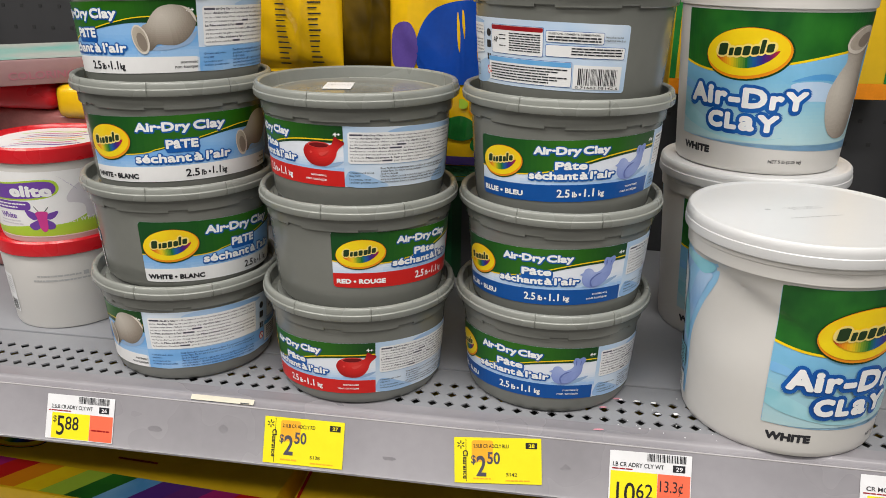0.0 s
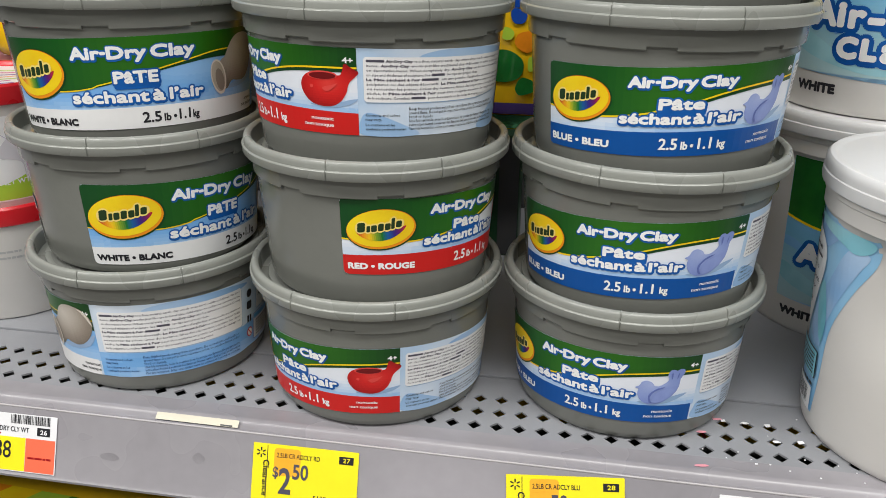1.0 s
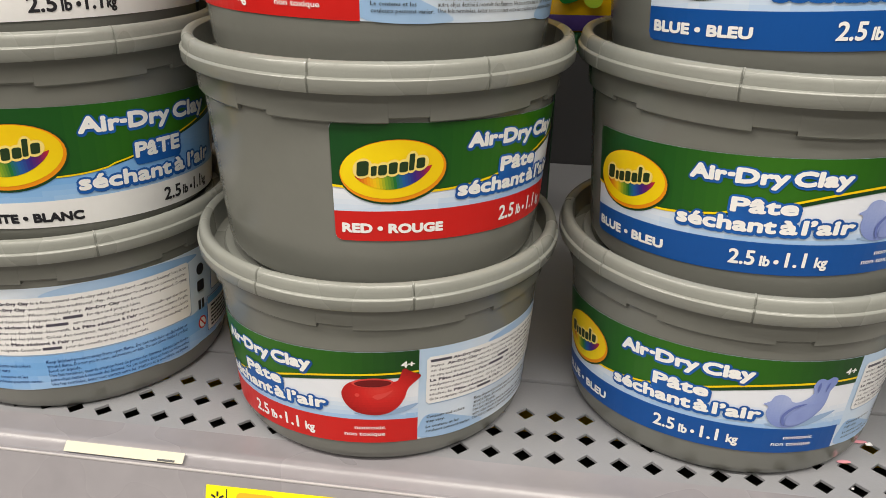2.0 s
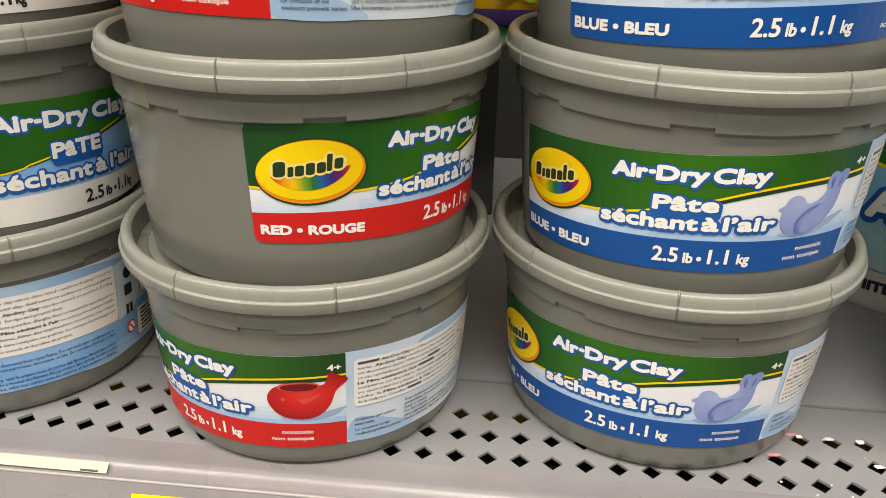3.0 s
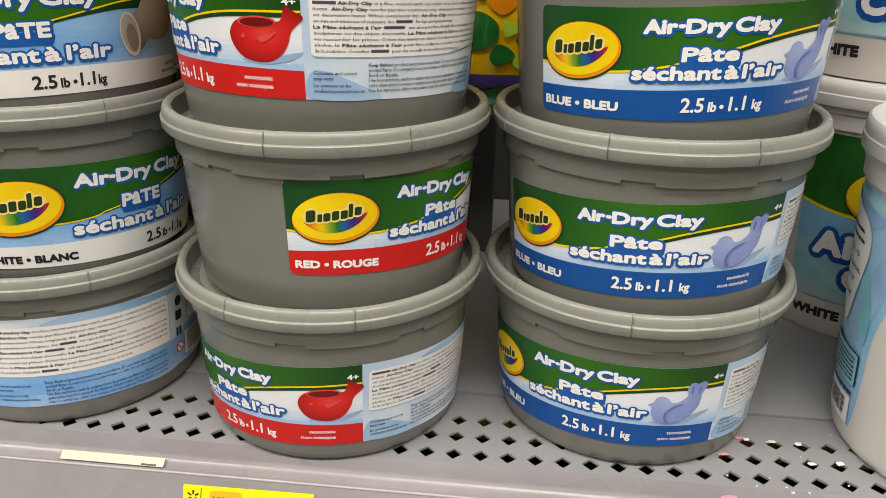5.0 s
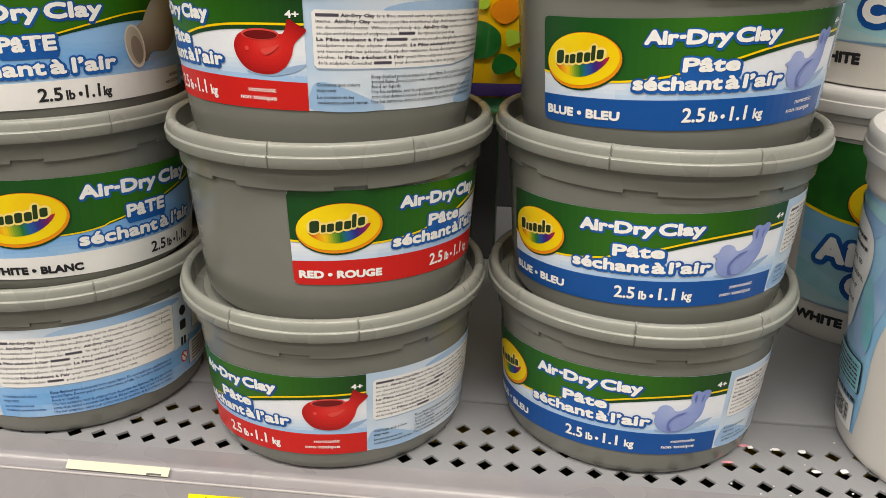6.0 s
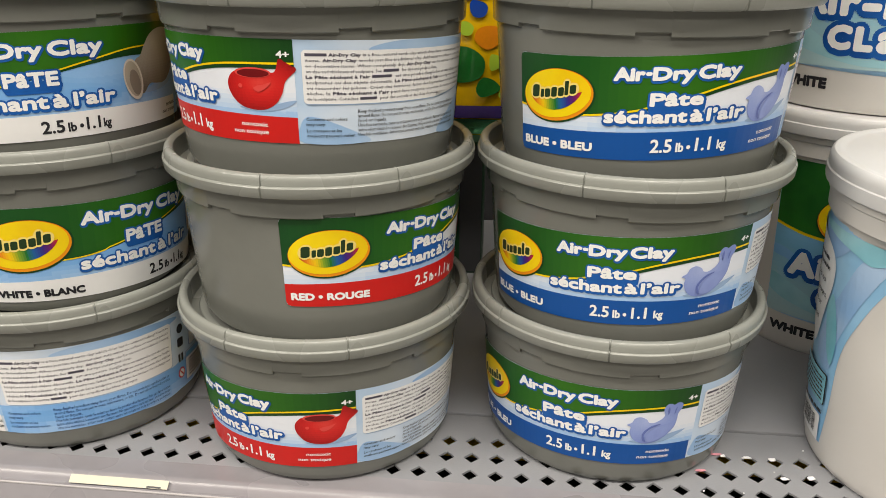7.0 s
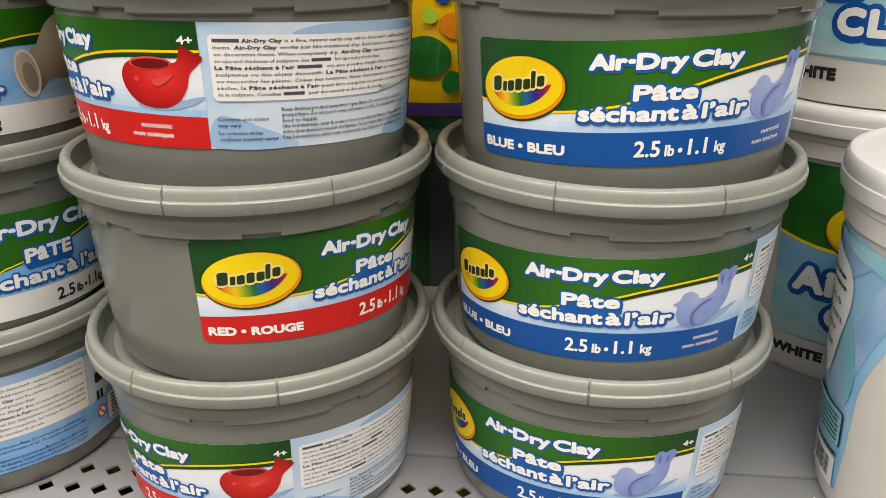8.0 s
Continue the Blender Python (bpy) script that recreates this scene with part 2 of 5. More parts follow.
def shaded(put, name, outline, focus, reach, run, layer, step=1.2):
    """A pictured round form in one sheet, its inks running out from a lit point."""
    sheet = cut_rows(flat([outline], step), step)
    graded(sheet, lambda x, y: 1.0 - math.hypot((x - focus[0]) / reach[0], (y - focus[1]) / reach[1]), len(run))
    return put(name, sheet, run, layer)


def cut_columns(bm, step):
    """Cuts flat artwork into upright strips."""
    lo, hi = min(v.co.x for v in bm.verts), max(v.co.x for v in bm.verts)
    x = math.floor(lo / step) * step + step
    while x < hi:
        bmesh.ops.bisect_plane(bm, geom=bm.verts[:] + bm.edges[:] + bm.faces[:], plane_co=(x, 0, 0), plane_no=(1, 0, 0), dist=1e-5)
        x += step
    return bm


def cut_rows(bm, step):
    """Cuts flat artwork into level strips too, so that it can follow a dent."""
    lo, hi = min(v.co.y for v in bm.verts), max(v.co.y for v in bm.verts)
    y = math.floor(lo / step) * step + step
    while y < hi:
        bmesh.ops.bisect_plane(bm, geom=bm.verts[:] + bm.edges[:] + bm.faces[:], plane_co=(0, y, 0), plane_no=(0, 1, 0), dist=1e-5)
        y += step
    return bm


def words(lines, fat=0.0, shear=0.0, res=3, grow=0.0, copies=10):
    """Lettering as a flat bmesh. lines: (text, left, baseline, cap height, width or None[, turn]).
    grow: millimetres by which the strokes swell, with round corners."""
    out = bmesh.new()
    for row in lines:
        text, x, y, cap, width = row[:5]
        turn = row[5] if len(row) > 5 else 0
        cu = bpy.data.curves.new("lettering", "FONT")
        cu.body, cu.size, cu.resolution_u, cu.shear = text, 1.0, res, shear
        cu.offset = fat
        cu.fill_mode = "BOTH"
        ob = bpy.data.objects.new("lettering", cu)
        scene.collection.objects.link(ob)
        dg = bpy.context.evaluated_depsgraph_get()
        me = ob.evaluated_get(dg).to_mesh()
        co = np.empty(len(me.vertices) * 3, np.float32)
        me.vertices.foreach_get("co", co)
        co = co.reshape(-1, 3)
        if len(co):
            lo, hi = co[:, 0].min(), co[:, 0].max()
            sy = cap / 0.70
            sx = (width / max(hi - lo, 1e-6)) if width else sy
            up = list(range(len(co)))

            def find(i):
                while up[i] != i:
                    up[i] = up[up[i]]
                    i = up[i]
                return i
            for p in me.polygons:
                vs = list(p.vertices)
                for v in vs[1:]:
                    up[find(v)] = find(vs[0])
            seen, level = {}, []
            for i in range(len(co)):
                r = find(i)
                level.append(seen.setdefault(r, len(seen)) % 3)
            ct, st = math.cos(radians(turn)), math.sin(radians(turn))
            shifts = [(0.0, 0.0)] if not grow else [(grow * math.cos(k * 2 * math.pi / copies), grow * math.sin(k * 2 * math.pi / copies)) for k in range(copies)]
            for k, (gx, gy) in enumerate(shifts):
                vs = []
                for (a, b, _), lv in zip(co, level):
                    px, py = (a - lo) * sx + gx, b * sy + gy
                    vs.append(out.verts.new((x + px * ct - py * st, y + px * st + py * ct, lv * 0.008 + k * 0.0016)))
                for p in me.polygons:
                    out.faces.new([vs[i] for i in p.vertices])
        ob.to_mesh_clear()
        bpy.data.objects.remove(ob)
        bpy.data.curves.remove(cu)
    return out


def wrap(bm, radius, per_degree, z0, layer, start=0.0, tall=1.0):
    """Bends flat artwork (mm) round the z axis; radius(z, angle) in metres."""
    for v in bm.verts:
        a = start + v.co.x / per_degree
        z = z0 + v.co.y * 0.001 * tall
        r = radius(z, a) + 0.00022 + layer * 0.00008 + v.co.z * 0.001
        t = radians(a)
        v.co = (r * math.sin(t), -r * math.cos(t), z)
    return bm


def lay(bm, layer):
    """Lays flat artwork (mm) on the local xy plane, in metres."""
    for v in bm.verts:
        v.co = (v.co.x * 0.001, v.co.y * 0.001, layer * 0.00012 + v.co.z * 0.001)
    return bm


def bars(x0, x1, y, h, n, rng, gap=0.5):
    """A row of plain bars that stand for a line of writing too small to read."""
    out, x = [], x0
    while x < x1:
        w = min(rng.uniform(1.5, 5.0), x1 - x)
        if w > 0.4:
            out.append(rect(x, y, x + w, y + h))
        x += w + gap
    return out


def barcode(x0, x1, y0, y1, rng):
    out, x = [], x0
    while x < x1:
        w = rng.choice((0.3, 0.3, 0.55, 0.8))
        out.append(rect(x, y0, min(x + w, x1), y1))
        x += w + rng.choice((0.3, 0.45, 0.7))
    return out


def emblem(put, cx, cy, rx, ry, tilt, layer):
    """The oval maker's emblem as plain shapes: oval, rainbow smile, a row of rings and bars for the word."""
    c, s = math.cos(radians(tilt)), math.sin(radians(tilt))

    def place(p):
        return [(cx + x * rx * c - y * ry * s, cy + x * rx * s + y * ry * c) for x, y in p]

    def ring(x, y, a, b, lean=0.0):
        return place([(px + lean * (py - y), py) for px, py in ellipse(x, y, a, b, 0, 18)])
    put("emblem_rim", flat([ellipse(cx + rx * 0.012, cy - ry * 0.02, rx * 1.035, ry * 1.05, tilt)], 2), GREEN_DARK, layer)
    put("emblem_edge", flat([ellipse(cx, cy, rx, ry, tilt)], 2), ORANGE, layer + 1)
    oval = put("emblem_oval", flat([ellipse(cx - rx * 0.02, cy + ry * 0.05, rx * 0.965, ry * 0.925, tilt)], 2), YELLOW, layer + 2)

    def smile(q):
        """Upper and lower edge of the smile."""
        top = -0.10 + 0.10 * q * q + 0.04 * q
        return top, top - 0.46 * max(0.0, 1 - q * q) ** 0.75
    bits = []
    n = len(RAINBOW)
    for i in range(n):
        q0, q1 = -1 + 2 * i / n, -1 + 2 * (i + 1) / n
        (a0, b0), (a1, b1) = smile(q0), smile(q1)
        bits.append({"m": i, "p": place([(0.72 * q0, b0 - 0.01), (0.72 * q1, b1 - 0.01), (0.72 * q1, a1 + 0.02), (0.72 * q0, a0 + 0.02)])})
    put("emblem_smile", flat(bits, 2), RAINBOW, layer + 3)
    # the word: a row of plain leaning bars with a pale glow behind
    row = ((-0.55, 0.110, 0.235), (-0.355, 0.052, 0.155), (-0.195, 0.080, 0.165), (0.0, 0.080, 0.185), (0.195, 0.080, 0.165), (0.355, 0.050, 0.265), (0.515, 0.080, 0.165))
    for k, (x, a, b) in enumerate(row):
        y = smile(x / 0.72)[0] + b + 0.03
        put("emblem_glow", flat([ring(x, y, a + 0.075, b + 0.085, 0.12)], 2), EMBLEM_GLOW, layer + 4 + 0.07 * k)
        pill = rect(x - a, y - b, x + a, y + b, a * 0.72, 4)
        put("emblem_bar", flat([place([(px + 0.12 * (py - y), py) for px, py in pill])], 2), EMBLEM_WORD, layer + 5)
    return oval
# ---- grey clay tub ----
TUB_PITCH, TUB_H = 0.0774, 0.0880
PER_DEG = 1.166     # millimetres of label in one degree


def tub_radius(z, a=0.0):
    return 0.0655 + 0.0048 * z / 0.065


def tub_body():
    prof = [(0.0585, 0.0016), (0.0604, 0.0002), (0.0622, 0.0003), (0.0638, 0.0012), (0.0650, 0.0030), (0.0658, 0.0056), (tub_radius(0.020), 0.020), (tub_radius(0.045), 0.045), (0.0703, 0.0650), (0.0705, 0.0690), (0.0640, 0.0692)]
    return lathe(prof, angles_with([], 96))


def tub_skirt():
    """The stepped collar under the lid: its lower edge jumps between two heights."""
    steps = []
    for k in range(8):
        steps += [(45 * k, 0.0016), (45 * k + 11, 0.0)]
    angs = sorted({round(i * 3.0, 2) for i in range(120)} | {a - 0.05 for a, _ in steps if a} | {float(a) for a, _ in steps} | {359.95})

    def low(a):
        z = steps[0][1]
        for b, h in steps:
            if a >= b:
                z = h
        return z
    bm = bmesh.new()
    rings = [[] for _ in range(5)]
    for a in angs:
        t, d = radians(a), low(a)
        for ring, (r, z) in zip(rings, ((0.0690, 0.0653 + d), (0.0717, 0.0653 + d), (0.0722, 0.0658 + d), (0.0728, 0.0758), (0.0714, 0.0760))):
            ring.append(bm.verts.new((r * math.sin(t), -r * math.cos(t), z)))
    n = len(angs)
    for i in range(5):
        lo, hi = rings[i], rings[(i + 1) % 5]
        for j in range(n):
            bm.faces.new((lo[j], lo[(j + 1) % n], hi[(j + 1) % n], hi[j]))
    return bm


def tub_lid(notches):
    prof = [(0.0700, 0.0757), (0.0752, 0.0755), (0.0766, 0.0758), (0.0773, 0.0767), (0.0776, 0.0804), (0.0773, 0.0809), (0.0767, 0.0812), (0.0766, 0.0834), (0.0762, 0.0849), (0.0754, 0.0858), (0.0742, 0.0861), (0.0730, 0.0857), (0.0721, 0.0848),
            (0.0713, 0.0755), (0.0708, 0.0712), (0.0700, 0.0706), (0.0684, 0.0706), (0.0676, 0.0712), (0.0670, 0.0766), (0.0664, 0.0774), (0.0640, 0.0774), (0.0630, 0.0768), (0.0300, 0.0766), (0.0100, 0.0766)]

    def cut(r, z, a, i):
        if 1 <= i <= 10:
            for k in notches:
                d = abs((a - k + 180) % 360 - 180)
                if d < 0.2:
                    return r - 0.0009
        return r
    return lathe(prof, angles_with(notches), cut)


# information text: pieces between stars are bold, # stands for a plain bar
INFO = (
    "#*Air-Dry Clay* is a fine, natural earth clay which dries hard - without baking! Use it to",
    "items. *Air-Dry Clay* works just like traditional clay. Add water to soften or correct pieces.",
    "on decorative items. When completely dry, *Air-Dry Clay* can be carved or painted. Drying",
    "on size and thickness of sculpture. See # for tips and project ideas.",
    "*La Pâte séchant à l'air* # est une poudre d'argile fine et naturelle qui durcit en",
    "sculptures ou des objets décoratifs. *La Pâte séchant à l'air* se comporte comme l'argile",
    "ou raccorder les pièces. Créez des textures, faites des impressions, incrustez des objets",
    "sèche, la *Pâte séchant à l'air* peut être sculptée ou peinte. Le temps de séchage est",
    "de la sculpture. Consultez # pour des conseils et des idées de projets.",
)
CARE = (
    "Keep finished product away from open flame. Do not melt into candleholder or",
    "around flame. Do not put in oven, microwave, or kiln. Do not allow finished product",
    "food or liquids.",
    "Une fois terminée, tenir la création hors de portée des flammes. Ne pas faire fondre",
    "autre objet destiné à recevoir des flammes. Ne pas mettre dans un four, un micro-ondes",
    "Une fois terminées, éviter tout contact entre les créations et la nourriture ou liquides.",
)


def tub_label(tub, colour):
    """The wrapped label: front artwork, information panel, back panel."""
    rng = random.Random(5)
    wide = colour == "white"
    W, HT = (350.0 if wide else 342.0), 44.0
    F = 166.0 if wide else 136.8
    band = {"white": PAPER, "red": RED, "blue": BLUE}[colour]
    ink = BLACK if wide else LETTER_WHITE
    z0, tall = (0.0105, 1.14) if wide else (0.0175, 0.99)
    ground = wrap(flat([rect(0, 0, W, HT, 2.4)], 4), tub_radius, PER_DEG, z0, 0, 0, tall)
    label = part("label", ground, PALE, tub, "printed film label wrapped round the tub")

    def put(name, bm, mats, layer, text=""):
        return part(name, wrap(bm, tub_radius, PER_DEG, z0, layer, 0, tall), mats, label, text, smooth=False)
    # front: green field with a curved lower edge and a yellow line
    if wide:
        edge = smooth_line([(0, 21.0), (22, 19.6), (46, 19.8), (63, 22.2), (86, 27.0), (108, 31.4), (130, 34.4), (F, 34.0)], 7)
        lower = smooth_line([(0, 20.2), (22, 18.8), (46, 19.0), (63, 21.4), (86, 26.0), (108, 29.6), (130, 31.0), (F, 28.0)], 7)
    else:
        edge = smooth_line([(0, 21.6), (18, 20.2), (36, 19.8), (55, 22.2), (75, 26.6), (92, 31.0), (110, 33.4), (F, 34.2)], 7)
        lower = smooth_line([(0, 20.8), (18, 19.4), (36, 19.0), (55, 20.8), (75, 24.8), (92, 29.0), (110, 31.4), (F, 31.8)], 7)
    thick = 0.32 if wide else 0.45
    floor_y = 10.0 if wide else 11.8
    sky = cut_rows(flat([[(2, floor_y - 1), (F, floor_y - 1)] + list(reversed(lower)) + [(0, floor_y - 1)]], 4), 2.0)
    if wide:
        put("sky_field", graded(sky, lambda x, y: (y - 10) / 18 + 0.12 * math.sin(x * 0.07), len(CLEAR_SKY_RUN)), CLEAR_SKY_RUN, 1)
    else:
        put("sky_field", graded(sky, lambda x, y: (y - 12) / 12 * (0.75 + 0.4 * x / F) + (0.45 if x < 20 else max(0.0, 0.45 - (x - 20) * 0.01)), len(SKY_RUN)), SKY_RUN, 1)
    green = flat([lower + [(F, HT), (2.4, HT), (0.7, HT - 0.7), (0, HT - 2.4)]], 2)
    put("green_field", graded(green, lambda x, y: x / F, len(GREEN_RUN)), GREEN_RUN, 2)
    put("dark_edge", flat(ribbon(lower, edge), 4), GREEN_DARK, 3)
    put("yellow_line", flat(ribbon([(x, y - thick + (0.0 if x > 60 else -0.6)) for x, y in edge], [(x, y + thick - (0.0 if x > 60 else 0.6)) for x, y in edge]), 4), YELLOW, 3.6)
    be = F if colour == "red" else F - 1.5
    band_top = smooth_line([(be, floor_y - 0.4), (be * 0.6, floor_y + 0.6), (be * 0.25, floor_y + 0.2), (0, floor_y - 0.4)], 6)
    put("colour_band", flat([[(2.4, 0), (be, 0)] + band_top + [(0, 2.4), (0.7, 0.7)]], 4), band, 2)
    if wide:
        emblem(put, 22.6, 26.8, 21.0, 11.8, 6, 4)
        title = [("Air", 48.9, 34.3, 5.3, 15.0), ("Dry", 68.0, 34.3, 5.3, 18.6), ("Clay", 89.4, 34.3, 5.3, 22.6)]
        dash = rect(64.3, 36.0, 67.2, 37.6, 0.6)
        title2 = [("PâTE", 69.5, 22.6, 5.3, 22.0), ("séchant", 46.0, 13.4, 5.3, 39.8), ("à", 88.2, 13.4, 5.3, 5.8), ("l’air", 97.0, 13.4, 5.3, 19.0)]
        weight = [("2.5", 81.4, 2.8, 5.0, 9.6), ("lb", 92.8, 2.8, 3.6, 3.4), ("•", 98.0, 2.7, 3.8, 1.4), ("1.1", 101.2, 2.8, 5.0, 6.2), ("kg", 109.2, 2.8, 3.6, 3.6)]
        safe = [("nontoxic", 152.7, 5.5, 1.9, 12.0), ("non toxique", 148.5, 2.6, 1.9, 16.0)]
        name = ("WHITE • BLANC", 2.6, 2.4, 3.1, 43.0)
    else:
        emblem(put, 20.4, 26.8, 17.8, 11.4, 7, 4)
        title = [("Air", 46.2, 34.5, 4.9, 11.2), ("Dry", 61.0, 34.5, 4.9, 15.4), ("Clay", 78.4, 34.5, 4.9, 17.4)]
        dash = rect(58.0, 36.2, 60.4, 37.8, 0.7)
        title2 = [("Pâte", 60.8, 23.8, 5.0, 20.4), ("séchant", 43.2, 16.6, 5.0, 32.4), ("à", 77.3, 16.6, 5.0, 5.0), ("l’air", 84.2, 16.6, 5.0, 16.6)]
        weight = [("2.5", 62.6, 3.6, 5.6, 8.4), ("lb", 73.0, 3.6, 3.9, 3.0), ("•", 77.5, 3.4, 4.0, 1.3), ("1.1", 81.2, 3.6, 5.6, 6.4), ("kg", 91.0, 3.6, 3.9, 4.0)]
        safe = [("nontoxic", 112.0, 7.0, 1.9, 12.0), ("non toxique", 107.8, 3.7, 1.9, 16.2)]
        name = {"red": ("RED • ROUGE", 2.8, 3.5, 3.3, 35.0), "blue": ("BLUE • BLEU", 2.8, 3.5, 3.4, 35.4)}[colour]
    under = [(a, b + 0.2, c - 0.3, d, e) for a, b, c, d, e in title]
    under2 = [(a, b + 0.2, c - 0.3, d, e) for a, b, c, d, e in title2]
    put("title_shadow", words(under, grow=1.25, copies=16), OUTLINE, 4)
    put("dash_shadow", flat([rect(min(p[0] for p in dash) - 0.8, min(p[1] for p in dash) - 1.0, max(p[0] for p in dash) + 0.9, max(p[1] for p in dash) + 0.7, 0.9)], 2), OUTLINE, 4)
    mid = (69.0, 19.4, 92.6, 24.4) if wide else (60.0, 20.4, 82.6, 25.4)
    put("subtitle_shadow_fill", flat([rect(*mid, 1.6)], 2), OUTLINE, 4.6)
    put("subtitle_shadow", words(under2, grow=1.45, copies=16), OUTLINE, 5)
    put("title_lettering", words(title, grow=0.46, copies=12), LETTER_WHITE, 6)
    put("title_dash", flat([dash], 2), LETTER_WHITE, 6)
    put("subtitle_lettering", words(title2, grow=0.40, copies=12), LETTER_WHITE, 6.6)
    put("colour_name", words([name], grow=0.30), ink, 4)
    put("weight_lettering", words(weight, grow=0.20), ink, 4)
    put("nontoxic_lettering", words(safe, 0.012), ink, 4)
    # pictured clay model
    if colour == "red":
        put("picture_shadow", flat([blob([(112, 15), (122, 13.6), (132, 15.4), (137, 18.6), (133, 18.2), (126, 16.4)])], 2), CAST, 3)
        pot = blob([(109.2, 28.4), (107.6, 24.6), (108.8, 20.0), (112.4, 16.0), (118.0, 14.3), (124.0, 14.6), (128.6, 17.4), (131.4, 21.8), (132.4, 25.4), (133.8, 27.8), (137.4, 31.4), (136.4, 33.0), (132.9, 31.0), (132.7, 35.2), (130.7, 35.8), (129.4, 31.6), (127.2, 30.2), (119.8, 31.5), (112.6, 30.6)])
        shaded(put, "picture_pot", pot, (122.6, 25.6), (20, 13), POT_RUN, 4)
        put("picture_pot_rim", flat([ellipse(119.4, 29.9, 7.8, 2.2, 1)], 2), POT_LIGHT, 5.2)
        put("picture_pot_inside", flat([ellipse(119.6, 29.7, 6.9, 1.7, 1)], 2), POT_HOLLOW, 6.2)
        put("picture_pot_shine", flat([blob([(119.4, 23.4), (121.4, 22.0), (124.6, 23.6), (127.0, 26.2), (124.0, 25.2), (121.2, 24.6)])], 2), POT_LIGHT, 7.2)
        put("picture_pot_eye", flat([ellipse(113.6, 24.2, 0.9, 0.9)], 2), POT_LIGHT, 7.2)
    elif colour == "blue":
        put("picture_shadow", flat([blob([(103, 14.4), (112, 12.6), (122, 14.4), (131, 19.4), (124, 18.4), (114, 15.4)])], 2), CAST, 3)
        bird = blob([(101.2, 24.0), (103.4, 25.4), (104.6, 27.8), (107.2, 28.7), (110.0, 27.4), (111.6, 25.4), (114.0, 25.2), (117.2, 27.0), (118.8, 29.4), (118.0, 32.4), (119.2, 35.4), (121.4, 35.8), (122.8, 35.1), (125.0, 36.2), (127.2, 35.4), (127.4, 33.0), (125.6, 29.6), (125.4, 26.0), (124.2, 21.4), (120.0, 16.4), (114.4, 13.2), (108.4, 13.2), (104.4, 16.0), (102.8, 20.0), (103.0, 22.8)])
        shaded(put, "picture_bird", bird, (110.6, 26.4), (22, 16), BIRD_RUN, 4)
        put("picture_bird_fold", flat([blob([(110.8, 14.0), (109.8, 18.0), (112.4, 21.8), (117.4, 24.4), (112.8, 23.4), (109.0, 19.4), (109.2, 15.2)])], 2), BIRD_DARK, 7.0)
        put("picture_bird_wing", flat([blob([(111.2, 14.4), (110.8, 17.6), (113.2, 21.2), (118.0, 23.8), (123.4, 24.2), (122.6, 20.4), (118.6, 16.4), (114.6, 14.2)])], 2), BIRD, 7.2)
        put("picture_bird_feathers", flat([blob([(120.4, 29.4), (119.8, 32.4), (120.4, 34.2), (120.9, 32.0)]), blob([(123.4, 29.4), (123.6, 32.4), (124.4, 34.0), (124.2, 31.8)])], 2), BIRD_DARK, 7.2)
    else:
        put("picture_shadow", flat([blob([(132, 14.4), (146, 14.2), (160, 17.6), (165.6, 25.0), (158, 22), (144, 17.6)])], 2), CAST, 3)
        vase = blob([(129.6, 29.0), (132.8, 30.6), (136.0, 35.0), (140.6, 39.2), (147.0, 41.2), (154.0, 41.0), (160.0, 39.4), (164.4, 35.4), (165.4, 31.0), (162.6, 24.6), (157.0, 19.4), (150.6, 17.0), (144.0, 17.2), (138.4, 17.6), (133.6, 14.0), (128.0, 16.0), (126.4, 24.0)])
        shaded(put, "picture_vase", vase, (143.0, 35.5), (26, 21), VASE_RUN, 4)
        put("picture_vase_foot", flat([blob([(156.2, 40.2), (160.6, 39.0), (164.0, 35.4), (165.6, 30.8), (164.2, 32.0), (161.4, 36.2), (158.4, 38.8)])], 2), VASE_LIGHT, 7.4)
        put("picture_vase_mouth", flat([ellipse(127.4, 20.8, 5.4, 9.2, 17)], 2), VASE_LIGHT, 7.6)
        put("picture_vase_inside", flat([ellipse(127.2, 21.0, 4.5, 8.0, 17)], 2), VASE, 8.2)
        put("picture_vase_hollow", flat([ellipse(128.2, 19.4, 3.0, 5.8, 17)], 2), VASE_DARK, 8.8)
    put("age_lettering", words([("4+", F - 6.8, 36.6, 2.7, 5.2)], 0.03), LETTER_WHITE, 4)
    # information panel
    p0 = F + 0.0
    for wave in (blob([(p0 + 30, HT - 4), (p0 + 44, HT - 0.4), (p0 + 78, HT - 0.4), (p0 + 98, HT - 3), (p0 + 80, HT - 6), (p0 + 50, HT - 6)]), blob([(p0 + 2, 0.4), (p0 + 30, 0.4), (p0 + 22, 6), (p0 + 6, 12), (p0 + 1, 8)]), blob([(p0 + 70, 0.6), (p0 + 100, 0.6), (p0 + 106, 16), (p0 + 88, 13)])):
        put("panel_wave", flat([wave], 4), SKY, 1)
    if wide:
        low_sky = cut_rows(flat([rect(p0, 0.0, p0 + 112, 15.0)], 4), 3.0)
        put("panel_lower", graded(low_sky, lambda x, y: 0.2 + 0.05 * y + 0.2 * math.sin(x * 0.09), len(CLEAR_SKY_RUN)), CLEAR_SKY_RUN, 2)
    b0, b1 = p0 + (4.0 if wide else 3.0), p0 + (92 if wide else 97)
    foot = 15.6 if wide else 17.4
    notch = b1 - 31
